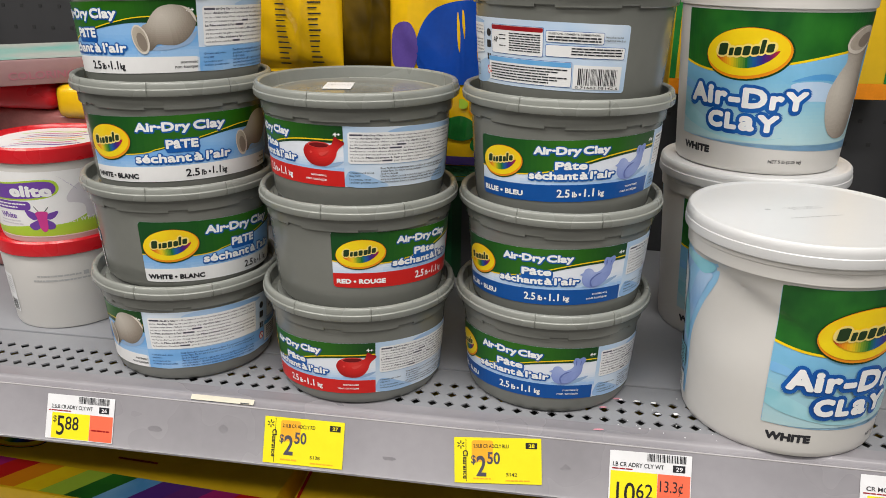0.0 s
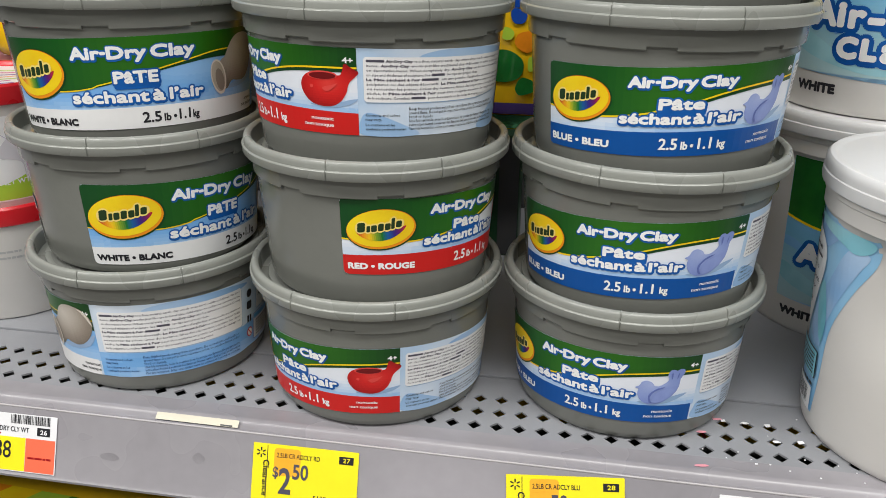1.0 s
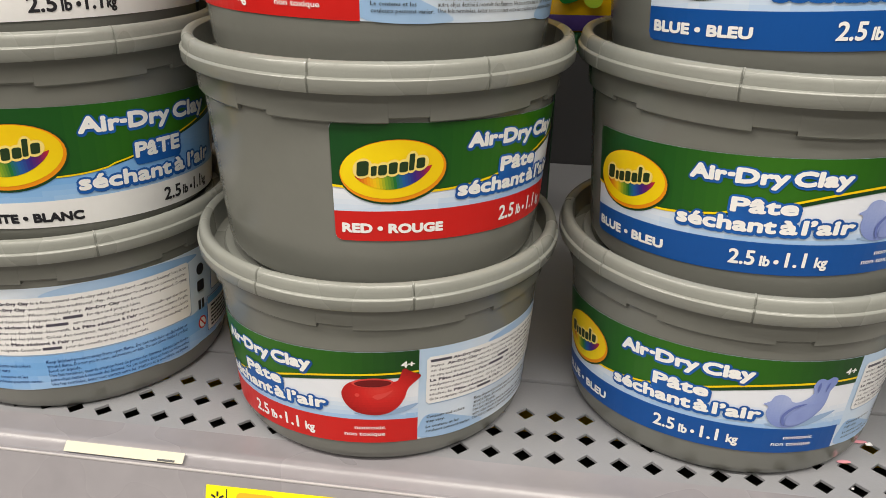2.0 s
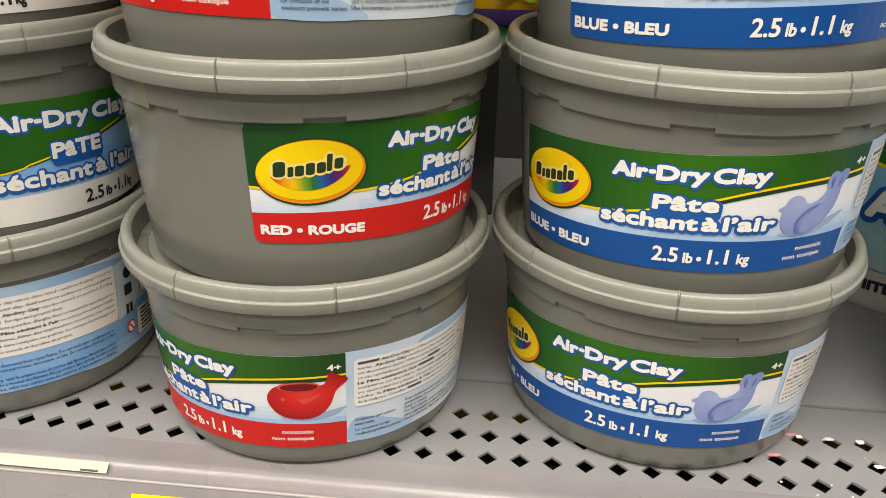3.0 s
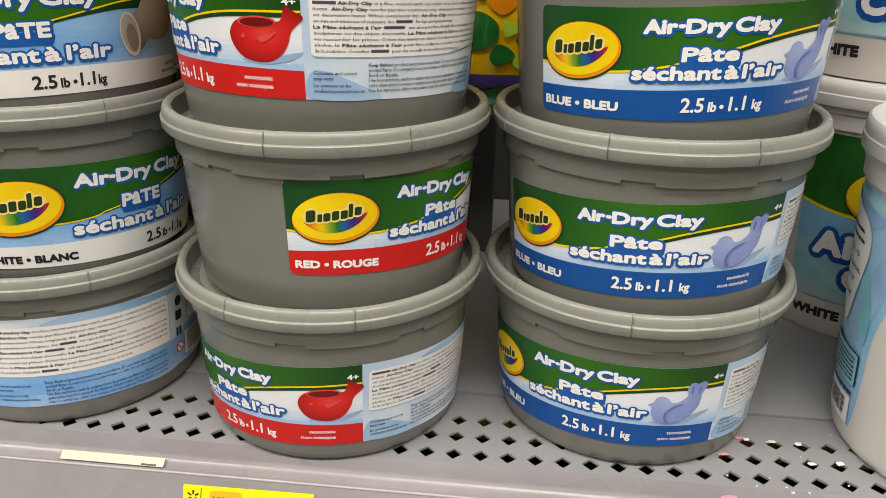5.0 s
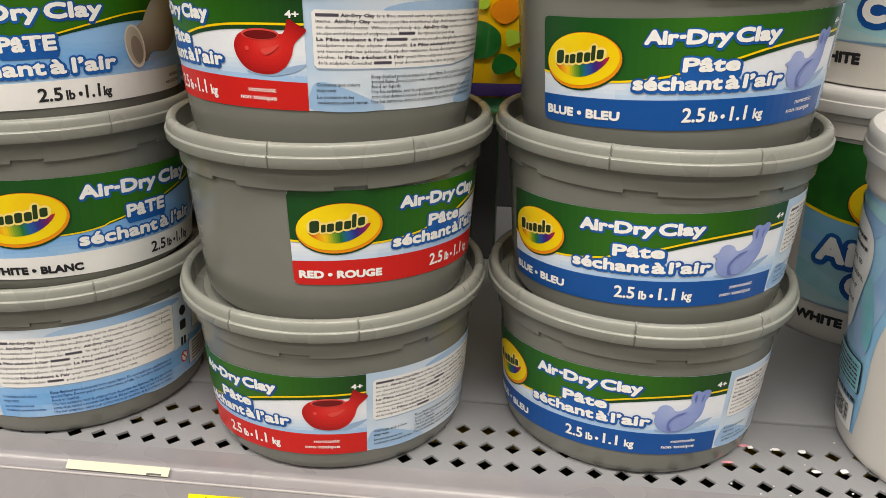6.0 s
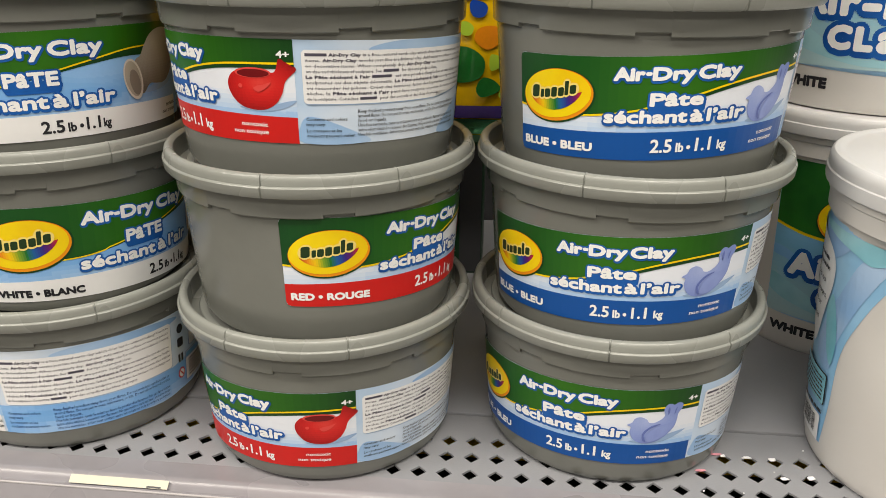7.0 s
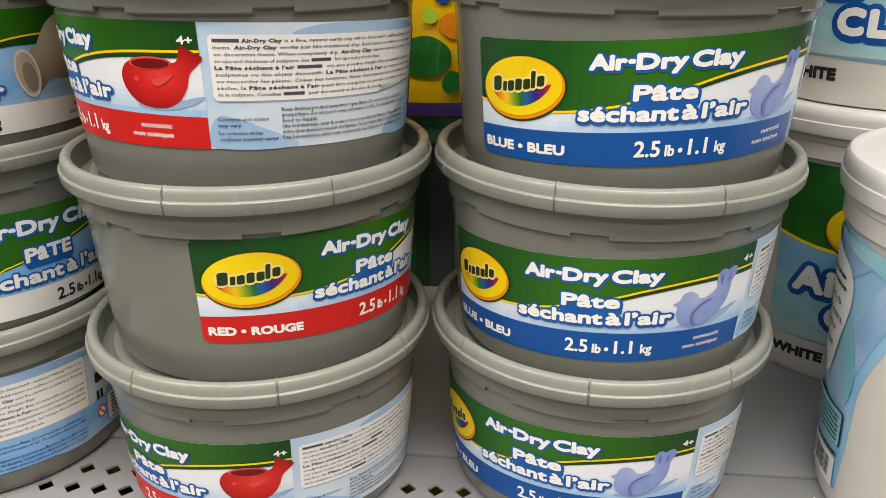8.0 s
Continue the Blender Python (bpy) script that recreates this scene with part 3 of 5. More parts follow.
    shape = [(b0 + 1.2, foot)] + ([(b1 - 1.2, foot), (b1, foot + 1.2)] if wide else [(notch, foot), (notch + 0.9, foot + 0.9), (notch + 1.2, foot + 2.2), (b1 - 1, foot + 2.8), (b1, foot + 4)]) + [(b1, 38.8), (b1 - 1.2, 40.0), (b0 + 1.2, 40.0), (b0, 38.8), (b0, foot + 1.2)]
    put("text_box_shade", flat([[(x + 0.35, y - 0.45) for x, y in shape]], 4), CAST, 2.6)
    put("text_box", flat([shape], 4), PAPER, 3.2)
    lines, bold, blocks = [], [], []
    pitch = 2.50 if wide else 2.30
    for i, t in enumerate(INFO):
        x, y = b0 + 1.4, 37.4 - i * pitch
        weigh = sum({"#": 10.0, "*": 0.0}.get(ch, 1.0) for ch in t) + 0.15 * sum(len(w) for w in t.split("*")[1::2])
        unit = {3: 62.0, 8: 64.0}.get(i, b1 - b0 - 3) / weigh
        for k, run in enumerate(t.split("*")):
            for m, piece in enumerate(run.split("#")):
                if m:
                    blocks.append(rect(x, y, x + 9.2 * unit, y + 1.2))
                    x += 10 * unit
                wide_piece = len(piece) * unit * (1.15 if k % 2 else 1.0)
                if piece.strip():
                    lead = (len(piece) - len(piece.lstrip())) * unit
                    (bold if k % 2 else lines).append((piece.strip(), x + lead, y, 1.25, len(piece.strip()) * unit * (1.15 if k % 2 else 1.0)))
                x += wide_piece
    put("text_lettering", words(lines, 0.012, res=1), SMALL_INK, 4)
    put("text_bold_lettering", words(bold, grow=0.10, copies=6, res=1), FINE_INK, 4.6)
    for block in blocks:
        put("text_bar", flat([block], 4), FINE_INK, 4)
    c0 = p0 + 3.4
    care = [("Contents and colors", c0, 10.2, 1.4, 17.0), ("may vary.", c0, 8.0, 1.4, 8.0), ("Le contenu et les", c0, 5.2, 1.4, 14.6), ("couleurs peuvent varier.", c0, 3.0, 1.4, 20.5)]
    for i, t in enumerate(CARE):
        care.append((t, p0 + (27.0 if wide else 25.0), (11.4 if wide else 13.4) - i * 2.05, 1.5, 13 if i == 2 else 62))
    put("care_lettering", words(care, 0.012, res=1), BLUE_TEXT if wide else BLACK, 4)
    ic = p0 + (96.5 if wide else 101.0)
    put("care_icons", flat([ellipse(ic + 3, 34, 2.6, 2.6, 0, 24), rect(ic + 0.4, 24, ic + 5.4, 29, 0.8), rect(ic + 0.6, 15.5, ic + 2.4, 20), rect(ic + 3.2, 15.5, ic + 5.0, 20)], 4), BLACK, 4)
    put("age_ban_ring", flat([ellipse(ic + 3, 9, 3.0, 3.0, 0, 28)], 4), RED, 4)
    put("age_ban_disc", flat([ellipse(ic + 3, 9, 2.3, 2.3, 0, 24)], 4), PAPER, 5)
    put("age_ban_bar", flat([[(ic + 1.2, 10.4), (ic + 1.7, 10.9), (ic + 4.8, 7.6), (ic + 4.3, 7.1)]], 4), RED, 6)
    # back panel
    q = p0 + 107.8
    put("back_box_frame", flat([rect(q, 21.0, q + 42, 40.0, 1.0), rect(q + 43.4, 31.0, q + 80, 38.6, 1.0), rect(q + 43.4, 21.8, q + 95, 29.6, 1.0), rect(q - 4, 2.4, q + 61, 19.0, 1.0)], 4), OUTLINE, 3)
    put("back_box", flat([rect(q + 0.3, 21.3, q + 41.7, 39.7, 1.0), rect(q + 43.7, 31.3, q + 79.7, 38.3, 0.9), rect(q + 43.7, 22.1, q + 94.7, 29.3, 0.9), rect(q - 3.7, 2.7, q + 60.7, 18.7, 0.9)], 4), PAPER, 4)
    put("back_red_strip", flat([rect(q + 0.5, 36.6, q + 41.5, 39.5, 0.8)], 4), POT_DARK, 5)
    put("back_blue_strip", flat([rect(q - 3.6, 15.4, q + 60.5, 18.5, 0.8)], 4), SKY_DEEP, 5)
    rows = []
    for i in range(8):
        rows += bars(q + 17, q + 40, 34.4 - i * 1.55, 0.75, 9, rng)
    for y in (33, 30.5, 26):
        rows += bars(q + 8, q + 14, y, 0.7, 9, rng)
    for i in range(6):
        rows += bars(q - 1, q + 58 - 6 * (i % 3), 13.2 - i * 1.8, 0.85, 9, rng)
    for i in range(2):
        rows += bars(q + 45, q + 78, 34.2 - i * 1.8, 0.95, 9, rng)
    for i in range(3):
        rows += bars(q + 60, q + 93, 27.4 - i * 1.8, 0.85, 9, rng)
    put("back_text", flat(rows, 4), BLACK, 6)
    put("back_heading", words([("QUESTIONS, COMMENTS, COMMENTAIRES", q + 45.2, 36.2, 1.2, 32), ("MADE IN U.S.A.", q + 81, 35.4, 1.1, 12), ("FABRIQUÉ AUX É.-U.", q + 80.6, 33.2, 1.1, 14), ("AP", q + 2.4, 28.4, 3.4, 4.4)], 0.012, res=2), BLACK, 6)
    put("barcode_ground", flat([rect(q + 62, 1.8, q + 94, 17.4, 0.6)], 4), PAPER, 3)
    put("barcode", flat(barcode(q + 65, q + 91, 4.4, 15.4, rng), 4), BLACK, 4)
    put("barcode_number", words([("0 71662 05142 6", q + 63.5, 2.3, 1.5, 29)], 0.01, res=2), BLACK, 4)
    return label


NOTCHES = [45 * k for k in range(8)]
SHARED = {}


def clay_tub(colour, x, y, level, turn, lift, slant, lid_turn, collar_turn):
    """A grey tub whose label's start faces turn degrees from the aisle; slant: how crookedly the label was stuck on, across and back."""
    m = pose(x, y, SHELF + level * TUB_PITCH, 0, 0, turn)
    if colour in SHARED:
        tub = copy_thing(SHARED[colour], m)
    else:
        text = {"white": "white air-dry clay tub", "red": "red air-dry clay tub", "blue": "blue air-dry clay tub"}[colour]
        tub = root("clay_tub", "grey %s with lid and printed label" % text, "tub", "grey clay tubs on the shelf")
        part("body", tub_body(), GREY, tub, "smooth grey plastic body")
        part("collar", tub_skirt(), GREY, tub, "stepped grey collar")
        part("lid", tub_lid(NOTCHES), LID, tub, "grey lid with notched rim")
        panel = lathe([(0.0050, 0.07675), (0.0300, 0.07680), (0.0622, 0.07680), (0.0632, 0.07720)][::-1], angles_with([], 72), None, True, False)
        part("lid_panel", panel, LID_PANEL, tub, "polished middle of the lid")
        tub_label(tub, colour)
        tub.matrix_basis = m
        SHARED[colour] = tub
    c, s = math.cos(radians(turn)), math.sin(radians(turn))
    STUCK.append((tub, slant[0] * c + slant[1] * s, slant[1] * c - slant[0] * s, lift))
    for child in tub.children:
        if child.name.startswith("lid") and "panel" not in child.name:
            child.rotation_euler.z = radians(lid_turn - turn)
        if child.name.startswith("collar"):
            child.rotation_euler.z = radians(collar_turn - turn)
    return tub


# stacks: colour, x, y, level, label turn, label lift, label slant, lid turn, collar turn
STUCK = []
for row in (
    ("red", -0.0007, 0.0844, 0, -95.0, -0.0133, (0.026, -0.100), -25.6, -8.7),
    ("red", 0.0006, 0.0855, 1, -4.0, -0.0013, (0.000, -0.081), -7.3, 12.2),
    ("red", 0.0000, 0.0894, 2, -112.6, -0.0011, (-0.017, -0.043), -13.0, 20.0),
    ("blue", 0.1551, 0.0959, 0, -86.0, -0.0101, (-0.006, -0.100), -8.7, -0.5),
    ("blue", 0.1567, 0.0940, 1, -73.0, -0.0058, (0.045, -0.041), -23.0, -19.0),
    ("blue", 0.1575, 0.0937, 2, -57.2, -0.0033, (0.052, -0.006), -25.0, -12.0),
    ("blue", 0.1585, 0.0945, 3, -262.5, -0.0074, (-0.030, -0.037), 5.0, -22.0),
    ("white", -0.1543, 0.0988, 0, -150.3, -0.0019, (0.031, -0.052), -7.2, 14.0),
    ("white", -0.1567, 0.1055, 1, -4.0, -0.0069, (0.003, -0.054), 6.0, 17.0),
    ("white", -0.1551, 0.1075, 2, -42.0, -0.0025, (0.039, -0.031), 11.4, 8.0),
    ("white", -0.1535, 0.1085, 3, -101.5, 0.0008, (0.035, -0.030), 15.0, 3.0),
):
    clay_tub(*row)
for tub, kx, ky, lift in STUCK:
    for label in [c for c in tub.children if c.name.startswith("label")]:
        for ob in [label] + list(label.children):
            ob.data = ob.data.copy()
            for v in ob.data.vertices:
                up = kx * v.co.x + ky * v.co.y + lift
                out = 1 + (tub_radius(up) - tub_radius(0)) / math.hypot(v.co.x, v.co.y)
                v.co = (v.co.x * out, v.co.y * out, v.co.z + up)

# a paper sticker lies on the open lid of the red stack
sticker = tagged(part("sticker", lay(flat([rect(-11, -17, 11, 17, 0.5)], 0), 0), TAG_WHITE, smooth=False), "small white paper sticker on a tub lid", "sticker")
sticker.matrix_basis = pose(-0.019, 0.106, SHELF + 2 * TUB_PITCH + 0.0773, 0, 0, 8)
part("sticker_print", lay(flat(bars(-9, 9, 1.5, 1.2, 9, random.Random(1)), 0), 1), FINE_INK, sticker, smooth=False)

# ---- white clay bucket ----
BUCKET_PITCH, BUCKET_TALL, BUCKET_WIDE = 0.1602, 1.035, 0.985


def bucket_radius(z, a=0.0):
    return (0.0700 + 0.0075 * z / 0.128) * BUCKET_WIDE


def dent(z, a):
    """How far the dented bucket's wall is pushed in."""
    da, dz = (a + 40.0) / 26.0, (z - 0.098) / 0.030
    d = 0.0075 * math.exp(-da * da - dz * dz)
    line = 0.1260 - 0.00052 * (a + 62.0)
    off = z - line
    along = math.exp(-((a + 45.0) / 24.0) ** 2)
    sharp = math.exp(-(off / (0.0042 if off > 0 else 0.013)) ** 2)
    return d + 0.0048 * along * sharp


BUCKET_DEG = 1.29


def bucket(x, y, level, turn, dented=False, lid_turn=0.0):
    rng = random.Random(9)
    text = "white plastic clay bucket with printed label" + (", dented wall" if dented else ", stacked at the back")
    ob = root("clay_bucket", text, "bucket", "white clay buckets")

    def radius(z, a):
        r = bucket_radius(z)
        return r - dent(z, ((a + turn + 180) % 360) - 180) if dented else r
    prof = [(0.0620, 0.0016), (0.0665, 0.0003), (0.0685, 0.0006), (0.0697, 0.0022)]
    prof += [(bucket_radius(k * 0.128 / 26 * BUCKET_TALL) / BUCKET_WIDE, k * 0.128 / 26) for k in range(1, 27)]
    prof += [(0.0796, 0.1288), (0.0798, 0.1335), (0.0800, 0.1372), (0.0808, 0.1378), (0.0811, 0.1415), (0.0760, 0.1420)]

    prof = [(r * BUCKET_WIDE, z * BUCKET_TALL) for r, z in prof]

    def change(r, z, a, i):
        return r - dent(z, ((a + turn + 180) % 360) - 180) if dented and z < 0.1285 else r
    part("body", lathe(prof, angles_with([], 128), change), WHITE_PLASTIC, ob, "white plastic wall with ribbed neck")
    lid = [(0.0790, 0.1412), (0.0822, 0.1410), (0.0832, 0.1418), (0.0836, 0.1440), (0.0835, 0.1478), (0.0829, 0.1484), (0.0830, 0.1512), (0.0825, 0.1540), (0.0812, 0.1553), (0.0795, 0.1556), (0.0780, 0.1552), (0.0772, 0.1549), (0.0760, 0.1546), (0.0745, 0.1546), (0.0400, 0.1547), (0.0100, 0.1547)]
    lid = [(r * BUCKET_WIDE, z * BUCKET_TALL) for r, z in lid]
    lid_ob = part("lid", lathe(lid, angles_with([], 128)), WHITE_LID, ob, "white snap-on lid")
    Wd = 412.0
    HT = 101.0

    def put(name, bm, mats, layer, text=""):
        for v in bm.verts:
            v.co.x = max(v.co.x, 0.3)
        if "title" in name:
            cut_columns(bm, 4.0)
        if dented and "lettering" not in name and "text" not in name:
            cut_rows(bm, 3.0)
        return part(name, wrap(bm, radius, BUCKET_DEG, 0.026, layer * (4 if dented else 1), 0, BUCKET_TALL), mats, label, text, smooth=False)
    F = 190.0
    # the far end of the label has a wavy cut
    far = smooth_line([(Wd - 26, -14), (Wd - 22, 10), (Wd - 19, 40), (Wd - 8, 66), (Wd + 3, 86), (Wd + 4, 101)], 6)
    ground = flat([[(0, 0), (F, 0), (F + 12, -8), (F + 26, -14)] + far + [(0, HT)]], 4)
    if dented:
        cut_rows(ground, 3.0)
    label = part("label", wrap(ground, radius, BUCKET_DEG, 0.026, 0, 0, BUCKET_TALL), [SIDE_BLUE], ob, "printed blue and green film label")
    edge = smooth_line([(0, 60), (24, 55.5), (50, 55), (91, 63), (134, 71), (F, 78)], 7)
    put("green_field", flat([edge + [(F, HT), (0, HT)]], 4), GREEN, 1)
    put("yellow_line", flat([[(x, y + 0.8) for x, y in edge] + [(x, y - 1.0) for x, y in reversed(edge)]], 4), YELLOW, 2)
    below = cut_rows(flat([[(0.4, 0), (F, 0)] + [(x, y - 0.6) for x, y in reversed(edge)]], 4), 3.0)
    put("sky_field", graded(below, lambda x, y: y / 74 + 0.05 * math.sin(x * 0.06), len(AQUA_RUN)), AQUA_RUN, 1)
    for wave, ink in ((blob([(96, 50), (112, 55), (130, 55), (150, 48), (F - 6, 36), (F - 6, 32), (150, 43), (130, 50), (112, 51)]), SKY_DEEP), (blob([(96, 47), (112, 50), (130, 48), (150, 40), (F - 6, 27), (F - 6, 14), (150, 26), (128, 34), (108, 36)]), PALE), (blob([(0.5, 45), (14, 42), (30, 30), (30, 24), (14, 36), (0.5, 39)]), SKY_DEEP), (blob([(0.5, 26), (20, 20), (44, 9), (80, 4), (96, 6), (60, 1.5), (20, 8), (0.5, 15)]), TEAL)):
        put("wave_print", flat([wave], 4), ink, 2)
    emblem(put, 59.5, 69.5, 34.0, 19.4, 5, 3)
    t1 = [("A", 13.2, 29.6, 13.6, 15.5), ("i", 31.0, 29.6, 13.6, 3.0), ("r", 38.4, 29.4, 13.6, 8.4), ("-", 50.2, 29.2, 13.6, 7.6), ("D", 61.6, 28.8, 14.0, 17.0), ("r", 83.2, 28.6, 13.6, 8.4), ("Y", 94.4, 28.4, 13.0, 16.0)]
    t2 = [("C", 33.4, 11.2, 11.4, 11.6), ("L", 49.0, 11.0, 11.4, 8.0), ("a", 61.0, 10.8, 14.5, 10.4), ("Y", 75.6, 10.6, 11.8, 14.4)]
    put("title_shadow", words([(a, b, c - 0.5, d, e) for a, b, c, d, e in t1 + t2], grow=4.2, copies=20), OUTLINE, 4)
    put("title_lettering", words(t1 + t2, grow=1.25, copies=16), LETTER_WHITE, 6)
    put("colour_name", words([("WHITE", 4.6, -12.2, 5.4, 30.5)], grow=0.6), BLACK, 0)
    put("weight_lettering", words([("NET 5 lb (2.25 kg)", 88, -15.0, 2.6, 29)], 0.015), BLACK, 0)
    vase = blob([(140, 82), (141, 72), (142, 64), (135, 54), (129, 42), (129, 30), (133, 16), (142, 6), (156, 3.5), (168, 8), (174, 22), (175, 38), (171, 54), (170, 66), (175, 78), (178, 86), (170, 91), (152, 90)])
    shaded(put, "picture_vase", vase, (140, 44), (44, 66), VASE_RUN, 4, 3.0)
    put("picture_vase_mouth", flat([ellipse(157.5, 80.5, 19.5, 9.5, 14)], 4), VASE_LIGHT, 7.6)
    put("picture_vase_inside", flat([ellipse(158, 81.5, 17.6, 8.0, 14)], 4), VASE, 8.2)
    put("picture_vase_hollow", flat([ellipse(162, 80.5, 11.0, 5.0, 14)], 4), VASE_DARK, 8.8)
    # the side panel near the wavy end
    s = Wd - 37
    put("side_wave", flat([blob([(s - 6, 36), (s + 9, 27), (s + 14, 44), (s + 24, 66), (s + 32, 81), (s + 36, 90), (s + 24, 90), (s + 12, 70)])], 4), SKY, 1)
    put("side_wave", flat([blob([(s - 30, 97), (s, 95), (s + 20, 99), (s + 4, 84), (s - 20, 80)])], 4), SKY, 1)
    put("side_teal", flat([blob([(s + 6, 66), (s + 12, 54), (s + 14, 42), (s + 12, 31), (s + 7, 36), (s + 3, 48), (s + 1, 58)])], 4), TEAL, 2)
    put("side_teal", flat([blob([(s - 30, 98), (s + 14, 92), (s + 28, 89), (s + 37, 93), (s + 36, 98), (s + 10, 99)])], 4), TEAL, 2)
    put("side_text_ground", flat([blob([(s - 40, 92), (s - 10, 90), (s + 3, 84), (s + 5, 72), (s - 1, 54), (s - 7, 38), (s - 12, 34), (s - 18, 40), (s - 36, 50)])], 4), PAPER, 3)
    put("side_lettering", words([("activities, to", s - 32, 68, 3.0, 28), ("create impressions,", s - 40, 61, 3.0, 40), ("texture or", s - 28, 55, 3.0, 22), ("painted", s - 26, 47, 3.0, 18)], 0.012), BLACK, 4)
    put("side_text", flat(bars(s - 28, s - 2, 80, 1.6, 9, rng) + bars(s - 32, s, 75.5, 1.6, 9, rng), 4), BLACK, 4)
    put("side_frame", flat([rect(s - 24, 8, s + 12, 25, 1.5)], 4), BLACK, 3)
    put("side_frame_ground", flat([rect(s - 23.5, 8.5, s + 11.5, 24.5, 1.2)], 4), TEAL, 4)
    rows = []
    for i in range(6):
        rows += bars(s - 22, s + 10, 21.5 - i * 2.2, 0.9, 9, rng)
    rows += bars(s - 14, s + 12, 3.4, 2.0, 9, rng)
    put("side_small_text", flat(rows, 4), BLACK, 5)
    put("side_barcode_ground", flat([rect(s - 18, -13, s + 10, 1.5, 0.8)], 4), PAPER, 3)
    put("side_barcode", flat(barcode(s - 15, s + 6, -10, -0.5, rng), 4), BLACK, 4)
    marks = []
    for i in range(3):
        marks += bars(-14 + 3 * i, 16, 8.6 - i * 2.2, 0.8, 9, rng, 0.8)
    marks += bars(-22, 20, -14, 1.1, 9, rng, 0.7) + [ellipse(-26, 8, 2.2, 1.6)]
    stamp = lay(flat(marks, 0), 0)
    for v in stamp.verts:
        v.co.z += 0.15478 * BUCKET_TALL
    part("moulded_marks", stamp, LETTER_GREY, lid_ob, "faint grey moulded writing", smooth=False)
    ob.matrix_basis = pose(x, y, SHELF + level * BUCKET_PITCH, 0, 0, turn)
    lid_ob.rotation_euler.z = radians(lid_turn - turn)
    return ob


LETTER_GREY = material("faint_grey_marks", (0.45, 0.45, 0.45), 0.4)
bucket(0.3310, 0.067, 0, -23.0, True, 20)
bucket(0.3320, 0.234, 0, -57.0)
bucket(0.3320, 0.236, 1, -73.0)
# ---- shelf ----
X0, X1 = -1.05, 1.05
BACK = 0.42
LIP_TOP, LIP_BOTTOM = Vector((0, 0.0016, 0.9955)), Vector((0, -0.0133, 0.9583))
# the shelving stands a little askew to the tubs' row
ASKEW = Matrix.Translation((0.2, 0, 0)) @ pose(0, 0, 0, 0, 0, -1.72) @ Matrix.Translation((-0.2, 0, 0))


def shelf_deck():
    """The steel deck with its three rows of diamond holes, cut through the sheet."""
    bm = bmesh.new()
    px, py = 0.01325, 0.0143
    rows_y = (0.0289, 0.0289 + py, 0.0289 + 2 * py)
    n0, n1 = int(X0 / px), int(X1 / px)
    half = 0.0043
    for ri, yc in enumerate(rows_y):
        y0, y1 = yc - py / 2, yc + py / 2
        for k in range(n0, n1):
            xc = 0.1989 + k * px
            c = [bm.verts.new((xc + a * px / 2, yc + b * py / 2, SHELF)) for a, b in ((-1, -1), (1, -1), (1, 1), (-1, 1))]
            d = [bm.verts.new((xc + a * half, yc + b * half, SHELF)) for a, b in ((-1, 0), (0, -1), (1, 0), (0, 1))]
            for i in range(4):
                bm.faces.new((c[i], d[(i + 1) % 4], d[i]))
                bm.faces.new((c[i], c[(i + 1) % 4], d[(i + 1) % 4]))
            e = [bm.verts.new((v.co.x, v.co.y, SHELF - 0.0012)) for v in d]
            for i in range(4):
                bm.faces.new((d[i], d[(i + 1) % 4], e[(i + 1) % 4], e[i]))
    bmesh.ops.remove_doubles(bm, verts=bm.verts[:], dist=0.00002)
    return bm


deck = root("shelf", "grey painted steel store shelf with perforated front", "shelf", kind="structure")
deck.matrix_basis = ASKEW
part("perforated_strip", shelf_deck(), STEEL, deck, "strip with rows of diamond holes", smooth=False)
strip_front, strip_back = 0.0289 - 0.00715, 0.0289 + 2.5 * 0.0143
bm = bmesh.new()
prof = [(strip_front, SHELF), (0.0115, SHELF), (0.0098, SHELF + 0.0005), (0.0080, SHELF + 0.0003), (0.0068, SHELF - 0.0006), (0.0034, SHELF - 0.0032), (0.0026, SHELF - 0.0030), (LIP_TOP.y, LIP_TOP.z), (LIP_BOTTOM.y, LIP_BOTTOM.z), (LIP_BOTTOM.y - 0.0013, LIP_BOTTOM.z - 0.0010), (LIP_BOTTOM.y - 0.0010, LIP_BOTTOM.z - 0.0028), (LIP_BOTTOM.y + 0.001, LIP_BOTTOM.z - 0.0035), (0.004, LIP_BOTTOM.z - 0.002), (0.010, LIP_BOTTOM.z - 0.001), (0.012, SHELF - 0.004), (strip_front, SHELF - 0.003)]
ends = [[bm.verts.new((x, y, z)) for y, z in prof] for x in (X0, X1)]
for i in range(len(prof)):
    j = (i + 1) % len(prof)
    bm.faces.new((ends[0][i], ends[0][j], ends[1][j], ends[1][i]))
bm.faces.new(ends[0])
bm.faces.new(ends[1][::-1])
part("front_lip", bm, CHANNEL, deck, "sloping price channel along the front", sharp=60)
part("channel_bead", boxed(X0, X1, LIP_TOP.y - 0.0002, LIP_TOP.y + 0.0009, LIP_TOP.z, LIP_TOP.z + 0.0010, 0.0003), material("clear_channel_edge", (0.50, 0.48, 0.49), 0.2), deck, "pale edge of the clear channel")
part("deck_panel", boxed(X0, X1, strip_back, 0.0825, SHELF - 0.003, SHELF), STEEL, deck, smooth=False)
for xa, xb in ((X0, 0.1265), (0.1275, X1)):
    part("rear_panel", boxed(xa, xb, 0.0835, BACK - 0.002, SHELF - 0.003, SHELF + 0.0014, 0.0007), STEEL, deck)
part("stiffener", boxed(X0, X1, 0.0800, 0.0850, SHELF - 0.012, SHELF - 0.0032), STEEL, deck, smooth=False)
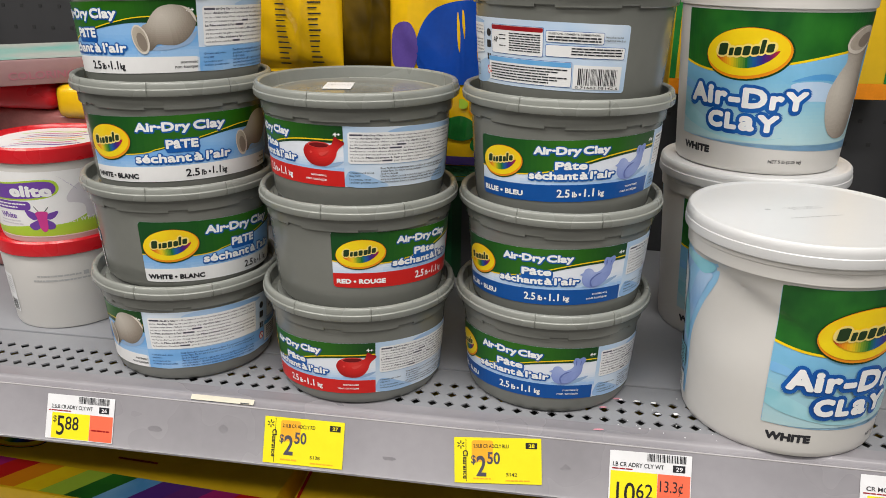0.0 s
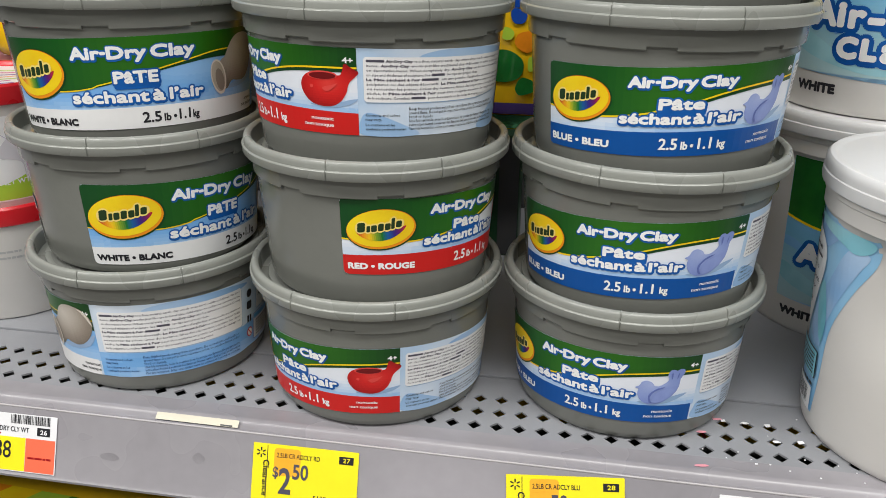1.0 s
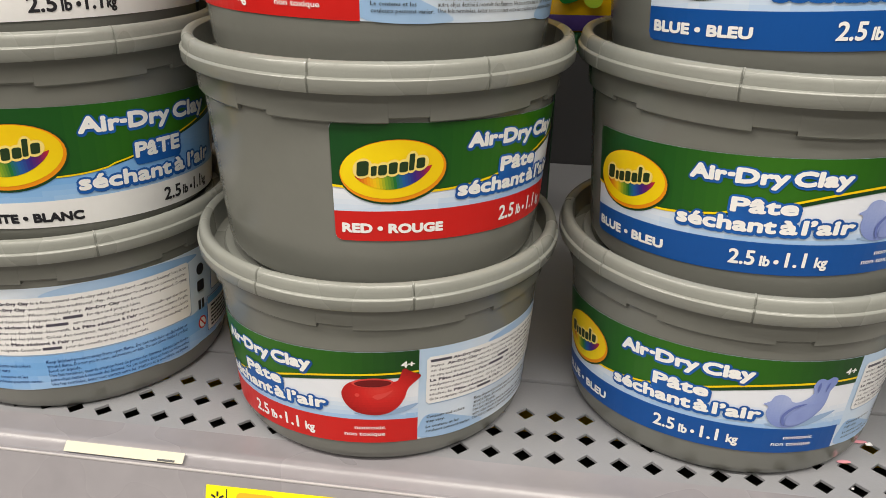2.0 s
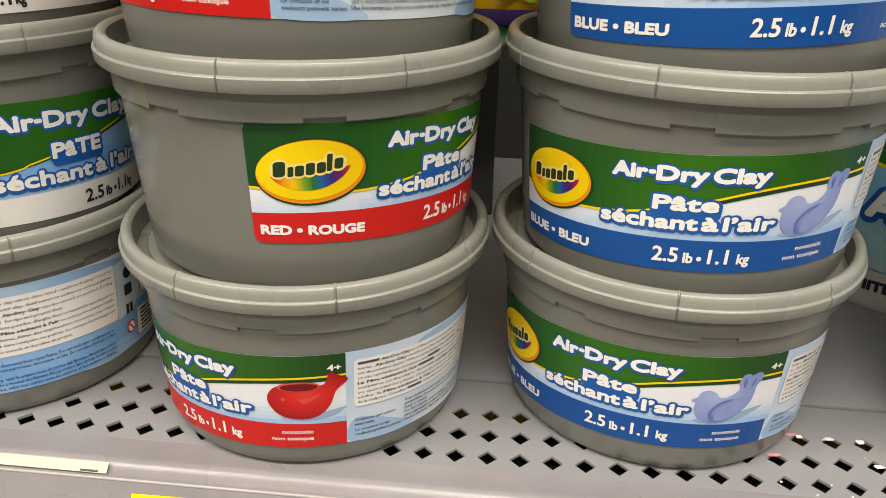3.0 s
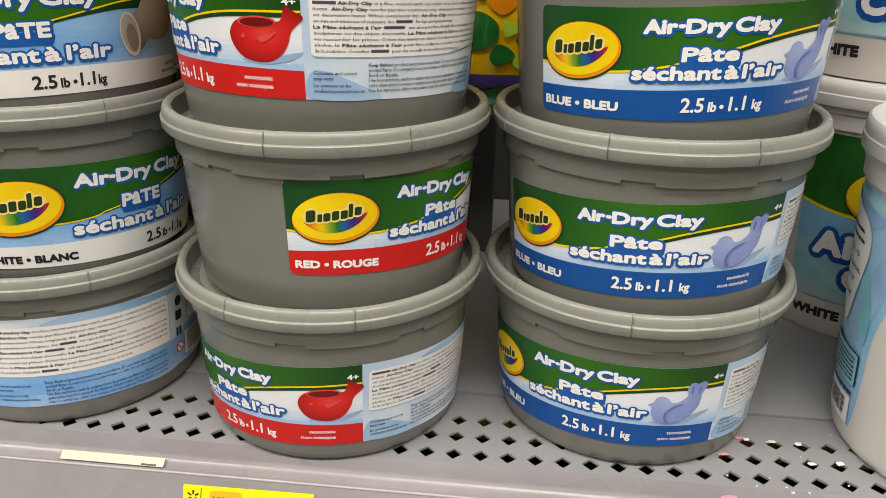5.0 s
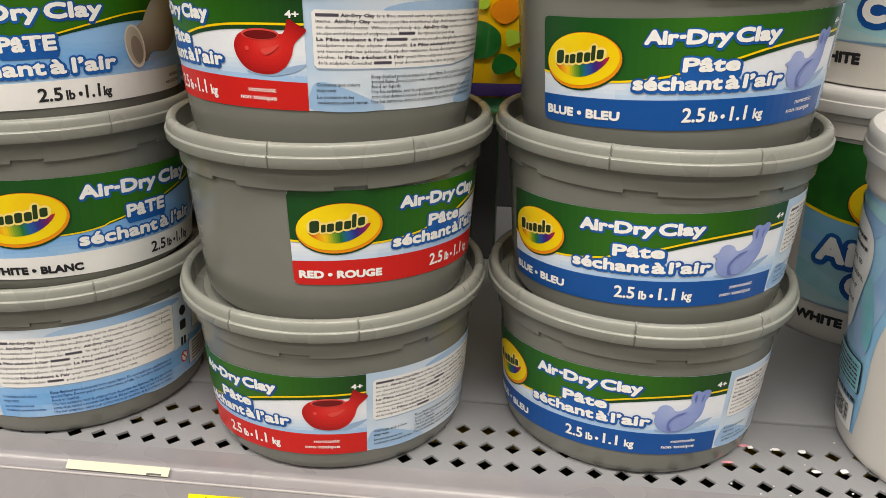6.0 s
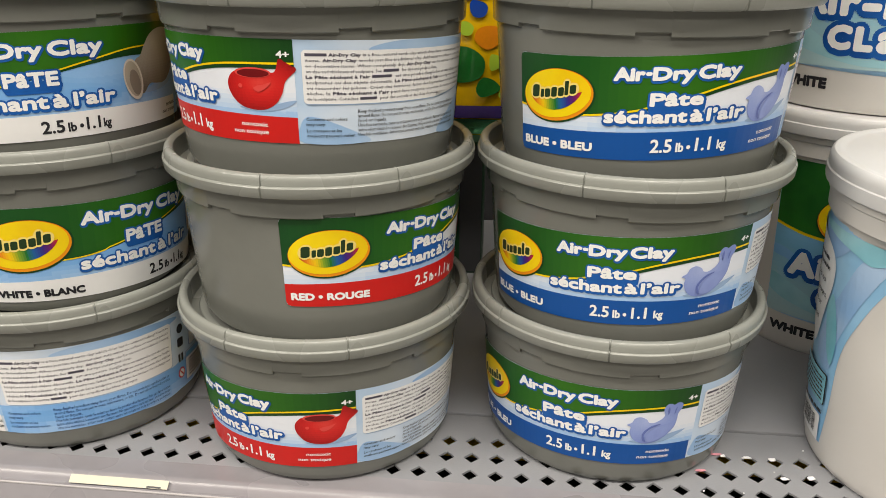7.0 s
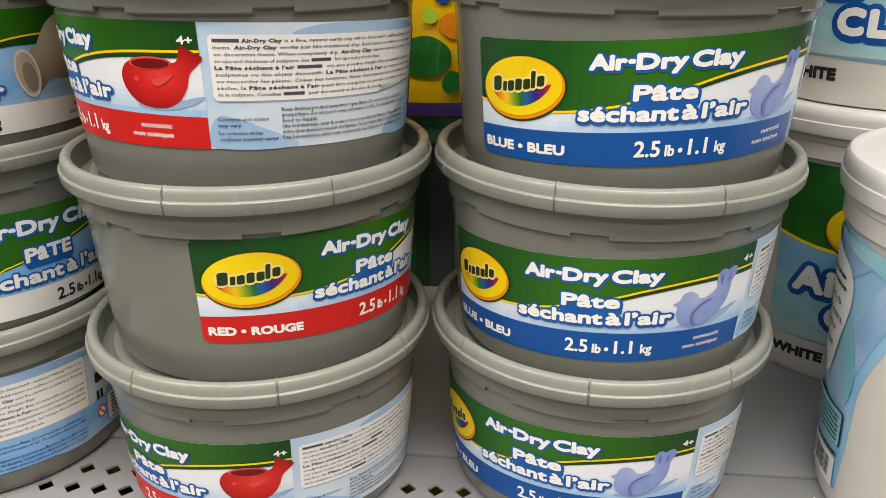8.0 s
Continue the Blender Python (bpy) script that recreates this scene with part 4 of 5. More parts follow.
# an added near-black sheet stands in for the shade below the holes
part("hole_backing", boxed(X0, X1, 0.013, 0.079, SHELF - 0.030, SHELF - 0.026), HOLE_SHADE, deck, "near-black sheet added as the shade under the holes", smooth=False)


def askew(ob):
    ob.matrix_basis = ASKEW @ ob.matrix_basis
    return ob


# scraps of torn paper in the holes and a pink scuff
rng = random.Random(3)
for (sx, sy) in ((0.2120, 0.0592), (0.2245, 0.0590), (0.2375, 0.0588), (0.2392, 0.0430), (0.2530, 0.0448)):
    bm = bmesh.new()
    vs = [bm.verts.new((sx + 0.0027 * rng.uniform(0.5, 1) * math.cos(i * 1.05), sy + 0.0017 * rng.uniform(0.4, 1) * math.sin(i * 1.05), SHELF + 0.0006 + 0.0004 * (i % 2))) for i in range(6)]
    f = bm.faces.new(vs)
    ex = bmesh.ops.extrude_face_region(bm, geom=[f])
    for v in ex["geom"]:
        if isinstance(v, bmesh.types.BMVert):
            v.co.z -= 0.0004
    tagged(askew(part("paper_scrap", bm, TAG_WHITE, smooth=False)), "torn white paper scrap stuck in a shelf hole", "paper scrap", "paper scraps on the shelf")
for (sx, sy, w) in ((0.1940, 0.0130, 0.004), (0.1980, 0.0455, 0.003), (0.2090, 0.0605, 0.003)):
    bm = lay(flat([ellipse(0, 0, w * 1000, 1.1, 8, 14)], 0), 0)
    for v in bm.verts:
        v.co += Vector((sx, sy, SHELF + 0.0005))
    tagged(askew(part("pink_mark", bm, SMEAR, smooth=False)), "small pink scuff mark on grey shelf", "scuff mark", "pink marks")

bm = bmesh.new()
for i in range(18):
    sx, sy = rng.uniform(0.19, 0.30), rng.choice((rng.uniform(0.016, 0.072), rng.uniform(0.010, 0.030)))
    s = rng.uniform(0.0002, 0.0006)
    box(bm, sx - s, sx + s * rng.uniform(0.6, 1.6), sy - s * 0.7, sy + s * 0.7, SHELF - 0.0002, SHELF + 0.0004)
tagged(askew(part("paper_specks", bm, TAG_WHITE, smooth=False)), "tiny white paper specks on the grey shelf", "specks", kind="stuff")

SMUDGE = material("grey_smudge", (0.250, 0.239, 0.257), 0.35, 0, 0.12, 60)
for sx, down, w, h in ((-0.150, 24, 7, 4), (-0.093, 18, 5, 3.4), (0.040, 27, 6, 3), (0.172, 20, 5, 3)):
    bm = lay(flat([blob([(w * rng.uniform(0.5, 1) * math.cos(i * 0.9), h * rng.uniform(0.4, 1) * math.sin(i * 0.9)) for i in range(7)], 4)], 0), 0)
    ob = tagged(part("smudge", bm, SMUDGE, smooth=False), "faint grey smudge on the price channel", "smudge", "smudges on the shelf edge")
    at = LIP_TOP + (LIP_BOTTOM - LIP_TOP) * (down / 40.0)
    ob.matrix_basis = ASKEW @ Matrix.Translation(at + Vector((sx, -0.00012, 0.00005))) @ pose(0, 0, 0, 90 - math.degrees(math.atan2(LIP_TOP.y - LIP_BOTTOM.y, LIP_TOP.z - LIP_BOTTOM.z)), 0, 0)

# ---- price tags on the lip ----
slope = math.degrees(math.atan2(LIP_TOP.y - LIP_BOTTOM.y, LIP_TOP.z - LIP_BOTTOM.z))


def tag(name, label, x, w, h, drop, turn, art):
    """A paper tag in the price channel. art(put) adds the print, in mm from its lower left corner."""
    ob = root(name, label, "price tag", "price tags on the shelf edge")
    sheet = part("paper", lay(flat([rect(0, 0, w, h, 0.5)], 0), 0), art[0], ob, smooth=False)

    def put(pname, bm, mats, layer):
        part(pname, lay(bm, layer), mats, sheet, smooth=False)
    art[1](put, w, h)
    top = LIP_TOP + (LIP_BOTTOM - LIP_TOP) * (drop / 40.07)
    down = (LIP_BOTTOM - LIP_TOP).normalized()
    base = top + down * h * 0.001 + Vector((x, -0.0006, 0.0003))
    ob.matrix_basis = ASKEW @ Matrix.Translation(base) @ pose(0, 0, 0, 90 - slope, 0, 0) @ pose(0, 0, 0, 0, 0, turn)
    return ob


def clearance(desc, num, style):
    def art(put, w, h):
        rng = random.Random(num)
        put("orange_patch", flat([rect(13, h - 18, 29, h - 2.0, 2)], 0), TAG_ORANGE, 1)
        put("divider", flat([rect(8.6, 1.0, 9.0, h - 1.0)], 0), BLACK, 1)
        put("heading", words([(desc, 14.5, h - 7.4, 2.7, 26)], 0.01), BLACK, 2)
        put("price", words([("$", 12.6, h - 19.0, 6.0, 3.4), ("2", 16.4, h - 28.0, 14.5, 7.4), ("50", 24.6, h - 19.0, 8.4, 9.4)], 0.022), FINE_INK, 2)
        put("side_word", words([("Clearance", 6.6, h - 9.5, 3.6, 21.0, -90)], 0.02), BLACK, 2)
        spark = []
        for i in range(6):
            t = radians(30 + 60 * i)
            c, s = math.cos(t), math.sin(t)
            spark.append([(5 + c * a - s * b, h - 5.4 + s * a + c * b) for a, b in ((1.0, -0.35), (3.0, -0.4), (3.0, 0.4), (1.0, 0.35))])
        put("star_mark", flat(spark, 0), BLACK, 2)
        put("number_box", flat([rect(w - 11.5, h - 7.6, w - 3.0, h - 3.2)], 0), BLACK, 2)
        put("number", words([(str(num), w - 9.3, h - 6.6, 2.5, 4.4)], 0.02), TAG_YELLOW, 3)
        put("style_number", words([(style, w - 26, 5.6, 2.5, 8)], 0.01), BLACK, 2)
        put("small_print", flat(bars(14, 27, 3.0, 1.0, 9, rng) + bars(38, 56, 2.0, 0.9, 9, rng) + bars(14.5, 26, h - 9.6, 0.8, 9, rng), 0), TAG_ORANGE, 2)
    return TAG_YELLOW, art


def plain_tag(desc, num, price, cents, unit, style, left):
    def art(put, w, h):
        rng = random.Random(num)
        put("yellow_panel", flat([rect(left, 0.5, left + 33, h - 14.5)], 0), TAG_YELLOW, 1)
        put("red_panel", flat([rect(left + 33.2, 0.5, w - 0.6, h - 14.5)], 0), TAG_RED, 1)
        put("heading", words([(desc, 2.0 + left * 0.4, h - 11.0, 3.0, 36)], 0.012), BLACK, 2)
        put("number_box", flat([rect(w - 13, h - 12.4, w - 4.4, h - 7.4)], 0), BLACK, 2)
        put("number", words([(str(num), w - 10.8, h - 11.4, 2.8, 4.6)], 0.02), TAG_WHITE, 3)
        put("barcode", flat(barcode(w - 31, w - 4, h - 6.0, h - 0.6, rng), 0), BLACK, 2)
        put("price", words([*([] if style else [("$", left + 1.2, 13.5, 5.0, 3.0)]), (price, left + 4.6, 3.4, 15.5, 6.6 * len(price)), (cents, left + 5.4 + 6.6 * len(price), 8.0, 10.6, 11.6)], 0.006), BLACK, 2)
        if style:
            put("unit_price", words([(unit, left + 35, h - 27, 8, 16)], 0.0), BLACK, 2)
        put("unit_print", flat(bars(left + 35, w - 3, 8.5, 1.2, 9, rng), 0), POT_DARK, 2)
        put("retail_print", flat(bars(2, left + 16, h - 13.2, 0.9, 9, rng), 0), POT_DARK, 2)
        if style:
            put("style_box", flat([rect(left + 38, 0.8, w - 2.5, 5.2)], 0), BLACK, 2)
            put("style_number", words([(style, left + 40, 1.7, 2.6, 9)], 0.01), TAG_RED, 3)
    return TAG_WHITE, art


tag("price_tag", "white yellow and red price tag, 5.88", -0.2435, 58.5, 35.5, 4.2, 0.5, plain_tag("2.5LB CR ADRY CLY WT", 26, "5", "88", "14.7", "", 5))
tag("price_tag", "yellow clearance price tag, 2.50, red clay", -0.0590, 63.5, 35.5, 4.3, 0.6, clearance("2.5LB CR ADCLY RD", 27, "5138"))
tag("price_tag", "yellow clearance price tag, 2.50, blue clay", 0.0912, 64.5, 33.5, 5.6, 4.6, clearance("2.5LB CR ADCLY BLU", 28, "5142"))
tag("price_tag", "white yellow and red price tag, 10.62", 0.2035, 57.5, 41.0, 3.2, 1.0, plain_tag("LB CR ADRY CLY WT", 29, "10", "62", "13.3¢", "5055", 1))
tag("price_tag", "white and yellow price tag, corner only seen", 0.3733, 58, 41.0, 2.2, 0.0, plain_tag("CR MODEL CLAY", 30, "5", "88", "11.0", "", 5))
strip = lay(flat([rect(0, 0, 52, 4.4, 0.3)], 0), 0)
ob = tagged(part("paper_strip", strip, material("cream_paper", (0.62, 0.585, 0.47), 0.5), smooth=False), "thin cream paper strip tucked in the shelf edge", "paper strip")
part("strip_print", lay(flat([rect(41, 0.2, 48.5, 1.1)], 0), 1), BLACK, ob, smooth=False)
ob.matrix_basis = ASKEW @ Matrix.Translation((-0.1222, 0.0024, 0.9980)) @ pose(0, 0, 0, 38, 0, 0)

# ---- small white tubs with red lids ----
LT_PITCH = 0.0835


def craft_tub(x, y, level, turn, art):
    ob = root("craft_tub", "small white tub with red lid" + (" and colourful label" if art else ", plain side out"), "tub", "red-lidded white tubs")
    prof = [(0.0440, 0.0012), (0.0470, 0.0002), (0.0492, 0.0010), (0.0500, 0.0030), (0.0550, 0.0700), (0.0550, 0.0745), (0.0500, 0.0747)]
    part("body", lathe(prof, angles_with([], 72)), WHITE_PLASTIC, ob)
    lid = [(0.0540, 0.0735), (0.0566, 0.0735), (0.0575, 0.0742), (0.0580, 0.0800), (0.0575, 0.0855), (0.0560, 0.0872), (0.0545, 0.0870), (0.0535, 0.0852), (0.0520, 0.0837), (0.0200, 0.0835)]
    lid_ob = part("lid", lathe(lid, angles_with([], 72)), RED_LID, ob, "glossy red lid")
    disc = lay(flat([ellipse(0, 0, 47, 47, 0, 48)], 0), 0)
    sweeps = []
    for i in range(7):
        y0 = -34 + 9 * i
        mid = smooth_line([(-30 + 4 * (i % 3), y0), (-8, y0 + 7), (14, y0 + 3), (32 - 5 * (i % 2), y0 + 9)], 5)
        sweeps += [{"m": i % 4, "p": q["p"]} for q in ribbon(mid, [(px, py + 1.2 + 2.2 * math.sin(0.16 * k)) for k, (px, py) in enumerate(mid)])]
    streaks = lay(flat(sweeps, 0), 1)
    for b in (disc, streaks):
        for v in b.verts:
            v.co.z += 0.0842
    d = part("lid_insert", disc, PAPER, lid_ob, "printed paper insert", smooth=False)
    part("insert_print", streaks, [CRAFT_PURPLE, CRAFT_PINK, CRAFT_LIME, ORANGE], d, smooth=False)

    def radius(z, a):
        return 0.0500 + 0.0050 * z / 0.070
    rng = random.Random(4)

    def put(name, bm, mats, layer):
        return part(name, wrap(bm, radius, 0.915, 0.006, layer), mats, label, smooth=False)
    if art:
        label = part("label", wrap(flat([rect(-70, 0, 70, 60)], 4), radius, 0.915, 0.006, 0), PAPER, ob, "printed label")
        put("hill", flat([[(-70, 1)] + [(70, 1)] + smooth_line([(70, 18), (46, 20), (20, 12), (-10, 11), (-40, 8), (-70, 6)], 6)], 4), CRAFT_LIME, 1)
        put("name_cloud", flat([blob([(-60, 35), (-30, 34), (4, 36), (16, 42), (14, 51), (0, 53), (-30, 50), (-60, 49)])], 4), CRAFT_LIME, 1)
        put("name_cloud_edge", flat([blob([(-58, 36.4), (-30, 35.4), (3, 37.4), (13.6, 42), (12, 49.6), (0, 51.4), (-30, 48.6), (-58, 47.6)])], 4), CRAFT_PURPLE, 2)
        put("name_word", words([("elite", -24, 38.5, 9.0, 34)], grow=0.9, copies=12), PAPER, 3)
        put("purple_band", flat([rect(-60, 25.5, -8, 33.5, 3.4)], 4), CRAFT_PURPLE, 2)
        put("band_text", flat(bars(-52, -12, 30.2, 1.3, 9, rng) + bars(-52, -20, 27.2, 1.3, 9, rng), 4), PAPER, 3)
        put("colour_word", words([("White", -42, 17.5, 5, 19)], 0.02), CRAFT_PURPLE, 2)
        put("small_text", flat(bars(-44, -20, 14.4, 1.2, 9, rng) + bars(-44, -18, 11.6, 1.2, 9, rng), 4), CRAFT_GREY, 2)
        put("butterfly", flat([blob([(-1, 20), (-13, 26), (-12, 20), (-7, 16.5)]), blob([(1, 20), (13, 24), (11, 19), (6, 16.5)]), blob([(-1, 17), (-12, 12), (-9, 7), (-3, 9)]), blob([(1, 17), (9, 13), (9, 8), (3, 8)])], 4), CRAFT_PURPLE, 2)
        put("butterfly_feelers", flat([[(-2, 23), (-6, 29), (-5.4, 29.4), (-1.2, 23)], [(1.2, 23), (6, 28.4), (6.4, 27.8), (2, 22.6)]], 4), BLACK, 2)
        put("butterfly_body", flat([blob([(-5, 23), (0, 24.4), (5, 23), (4, 18), (3.4, 8), (0, 5), (-3, 9), (-4, 17)])], 4), CRAFT_PINK, 3)
        put("horse_head", flat([blob([(22, 36), (28, 44), (36, 48), (46, 44), (48, 30), (46, 16), (38, 14), (36, 26), (28, 30), (23, 31)])], 4), CRAFT_GREY, 2)
        put("horse_horn", flat([[(27, 46), (31, 42), (16, 56)]], 4), CRAFT_PURPLE, 3)
        put("horse_mane", flat([blob([(34, 47), (40, 56), (45, 52), (46, 44), (40, 46)])], 4), CRAFT_PINK, 3)
        put("net_weight", words([("NET WT. 7.5", 20, 12, 3.4, 28)], 0.02), PAPER, 3)
    else:
        label = part("print", wrap(flat([rect(-62, 8, -44, 46, 1)], 4), radius, 0.915, 0.006, 0), PAPER, ob, "small printed side panel")
        put("stamp", flat(bars(-14, 22, 47, 1.6, 9, rng) + bars(-18, 30, 42.5, 1.6, 9, rng) + [rect(24, 46, 28.5, 50)], 4), LETTER_GREY, 0)
        put("barcode", flat(barcode(-58, -46, 9, 20, rng), 4), BLACK, 1)
        put("print_lines", flat([r for i in range(8) for r in bars(-60, -46, 42 - i * 2.2, 0.8, 9, rng)], 4), LETTER_GREY, 1)
    ob.matrix_basis = pose(x, y, SHELF + 0.0012 + level * LT_PITCH, 0, 0, turn)
    return ob


CRAFT_PURPLE = printed("craft_purple_ink", (0.16, 0.06, 0.36))
CRAFT_PINK = printed("craft_pink_ink", (0.62, 0.05, 0.28))
CRAFT_GREY = printed("craft_grey_ink", (0.66, 0.64, 0.68))
craft_tub(-0.304, 0.154, 0, 20, False)
craft_tub(-0.304, 0.155, 1, 17, True)

# ---- boxes and packs behind ----


def carton(name, label, x0, x1, y0, y1, z0, z1, mats, group="", turn=0.0):
    ob = root(name, label, "box", group)
    part("carton", boxed(-(x1 - x0) / 2, (x1 - x0) / 2, -(y1 - y0) / 2, (y1 - y0) / 2, 0, z1 - z0, 0.0015), mats, ob)
    ob.matrix_basis = pose((x0 + x1) / 2, (y0 + y1) / 2, z0, 0, 0, turn)
    return ob


def face_art(ob, name, bm, mats, x0, y, z0, layer=0):
    """Flat print (mm) on the front of a carton, whose local origin is its base centre."""
    lay(bm, layer)
    for v in bm.verts:
        v.co = Vector((x0 + v.co.x, y - 0.0006 - v.co.z, z0 + v.co.y))
    return part(name, bm, mats, ob, smooth=False)


pink = carton("colouring_box", "flat pink colouring set box lying on a tub", -0.532, -0.300, 0.1955, 0.3605, 1.2056, 1.2300, BOX_PINK, turn=40)
face_art(pink, "lettering", words([("COLORING", 0, 0, 7, 60)], 0.02), printed("rose_ink", (0.42, 0.16, 0.2)), -0.012, -0.0825, 0.006)
top = lay(flat([rect(-112, -80, 112, 80)], 0), 0)
for v in top.verts:
    v.co.z += 0.0249
part("cover", top, BOX_TEAL, pink, "teal and cream printed cover", smooth=False)
pack = root("craft_case", "clear craft case with red lid and yellow corner", "case")
part("case_body", boxed(-0.115, 0.07, -0.06, 0.08, 0, 0.176, 0.010, 3), material("clear_pink_case", (0.42, 0.16, 0.15), 0.12, 0, 0.2, 30), pack)
part("case_lid", boxed(-0.12, -0.006, -0.065, 0.085, 0.1765, 0.2042, 0.010, 4), RED_LID, pack, "glossy red lid")
part("case_corner", boxed(-0.0055, 0.075, -0.066, 0.086, 0.168, 0.2035, 0.010, 3), BAG_YELLOW, pack, "yellow corner latch")
pack.matrix_basis = pose(-0.342, 0.300, SHELF + 0.0012)


def crease(u, v, ph):
    """Soft folds of a film bag: slow waves and sharp-crested wrinkles."""
    s = 0.0028 * math.sin(9 * u + 5 * v + ph[0])
    s += 0.0030 * (1 - abs(math.sin(7.5 * u - 3.1 * v + ph[1]))) ** 2
    s += 0.0022 * (1 - abs(math.sin(5 * u + 8 * v + ph[2]))) ** 3
    return s + 0.0010 * math.sin(31 * v + 17 * u + ph[3])


def bag(name, label, x0, x1, z0, z1, y, mats, seed, folds=3):
    """A pillowed film bag with a crimped foot, hanging from a peg hook."""
    rng = random.Random(seed)
    ob = root(name, label, "bag", "glossy bags on pegs")
    bm = bmesh.new()
    nx, nz = 44, 52
    w, h = x1 - x0, z1 - z0
    ph = [rng.uniform(0, 6.28) for _ in range(6)]
    grids = []
    for side in (-1, 1):
        g = []
        for k in range(nz + 1):
            row = []
            for i in range(nx + 1):
                u, v = i / nx, k / nz
                fat = (math.sin(math.pi * u) ** 0.5) * (math.sin(math.pi * min(1, max(0, v * 1.06 - 0.03))) ** 0.45)
                wr = crease(u, v, ph)
                row.append(bm.verts.new((-w / 2 + w * u, side * (0.018 * fat + wr * fat + 0.0006), h * v)))
            g.append(row)
        grids.append(g)
        for k in range(nz):
            for i in range(nx):
                q = (g[k][i], g[k][i + 1], g[k + 1][i + 1], g[k + 1][i])
                bm.faces.new(q if side < 0 else q[::-1])
    a, b = grids
    for k in range(nz):
        bm.faces.new((a[k][0], a[k + 1][0], b[k + 1][0], b[k][0]))
        bm.faces.new((a[k][nx], b[k][nx], b[k + 1][nx], a[k + 1][nx]))
    for i in range(nx):
        bm.faces.new((a[0][i], b[0][i], b[0][i + 1], a[0][i + 1]))
        bm.faces.new((a[nz][i], a[nz][i + 1], b[nz][i + 1], b[nz][i]))
    part("film", bm, mats, ob, sharp=80)
    ob.matrix_basis = pose((x0 + x1) / 2, y, z0)
    return ob, w, h, ph


def on_bag(ob, w, h, ph, name, bm, mats, layer=0):
    """Print on a bag's front, in mm from its lower left corner."""
    for v in bm.verts:
        u, q = min(1, max(0, v.co.x * 0.001 / w)), min(1, max(0, v.co.y * 0.001 / h))
        fat = (math.sin(math.pi * u) ** 0.5) * (math.sin(math.pi * min(1, max(0, q * 1.06 - 0.03))) ** 0.45)
        wr = crease(u, q, ph)
        v.co = (-w / 2 + v.co.x * 0.001, -(0.018 * fat + wr * fat + 0.0006) * 1.0 - 0.0012 - layer * 0.0005 - v.co.z * 0.001, v.co.y * 0.001)
    return part(name, bm, mats, ob, sharp=80)


GREEN_FOIL = material("crinkled_green_foil", (0.10, 0.34, 0.16), 0.14, 0.85, 0.2, 60, 0.9, 55)
PACK_GREEN = material("dark_green_pack", (0.004, 0.035, 0.010), 0.4, 0, 0.15, 20)
rngb = random.Random(8)
ob, w, h, ph = bag("craft_bag", "yellow glossy film bag with black print", -0.150, -0.052, 1.222, 1.46, 0.250, BAG_YELLOW, 1)
rows = []
for i in range(26):
    rows += [rect(38, 8 + i * 5, 38 + rngb.uniform(9, 13), 9.3 + i * 5), rect(70, 10 + i * 5, 70 + rngb.uniform(7, 11), 11.3 + i * 5)]
on_bag(ob, w, h, ph, "small_print", flat(rows, 4), BLACK)
ob, w, h, ph = bag("craft_bag", "yellow film bag seen from its side, shade coloured into the film", -0.060, 0.006, 1.222, 1.46, 0.262, BAG_SHADED, 2)
ob, w, h, ph = bag("craft_bag", "yellow film bag with blue and green print", -0.004, 0.118, 1.128, 1.46, 0.240, BAG_YELLOW, 3)
on_bag(ob, w, h, ph, "blue_print", flat([blob([(28, 104), (50, 92), (90, 94), (116, 116), (112, 144), (84, 164), (46, 158), (28, 134)])], 4), BAG_BLUE)
on_bag(ob, w, h, ph, "purple_print", flat([blob([(4, 106), (22, 102), (28, 124), (20, 144), (4, 138)])], 4), BAG_PURPLE)
on_bag(ob, w, h, ph, "green_print", flat([blob([(52, 44), (66, 38), (80, 42), (82, 54), (70, 62), (56, 58)])], 4), BAG_GREEN)
on_bag(ob, w, h, ph, "orange_print", flat([blob([(76, 66), (84, 60), (92, 64), (94, 72), (86, 75), (78, 73)])], 4), BAG_ORANGE)
for bx, by, br, ink in ((90, 52, 7, CRAFT_LIME), (100, 44, 6, BAG_GREEN), (78, 86, 8, BAG_BLUE), (96, 84, 6, BAG_GREEN), (104, 66, 5, BAG_ORANGE), (84, 34, 8, BAG_GREEN), (98, 30, 6, CRAFT_LIME), (108, 54, 5, BAG_PURPLE), (70, 74, 5, CRAFT_LIME)):
    spot = blob([(bx + br * rngb.uniform(0.6, 1.2) * math.cos(k * 1.05), by + br * rngb.uniform(0.5, 1.1) * math.sin(k * 1.05)) for k in range(6)], 4)
    on_bag(ob, w, h, ph, "small_print_spot", flat([spot], 4), ink, 1)
on_bag(ob, w, h, ph, "foot_print", flat([rect(3, 13, 119, 22, 3)], 4), BAG_PURPLE)
on_bag(ob, w, h, ph, "foot_edge", flat([rect(2, 1, 120, 12, 2)], 2), GREEN_FOIL)
on_bag(ob, w, h, ph, "heading_print", flat([rect(48, 190, 96, 200, 2)], 4), BLACK)
green = carton("green_pack", "dark green pack standing on the shelf", -0.02, 0.078, 0.290, 0.360, SHELF + 0.0014, 1.1105, PACK_GREEN)
face_art(green, "front_panel", flat([rect(5, 6, 70, 104, 3)], 0), material("green_pack_print", (0.006, 0.060, 0.020), 0.3, 0, 0.2, 30), -0.049, -0.035, 0.0)
face_art(green, "edge_strip", flat([rect(80, 2, 97, 107, 1)], 0), DARK_STEEL, -0.049, -0.035, 0.0)
yb = carton("yellow_pack", "tall yellow pack with green side and orange foot", 0.268, 0.492, 0.372, 0.412, 1.195, 1.47, BOX_YELLOW)
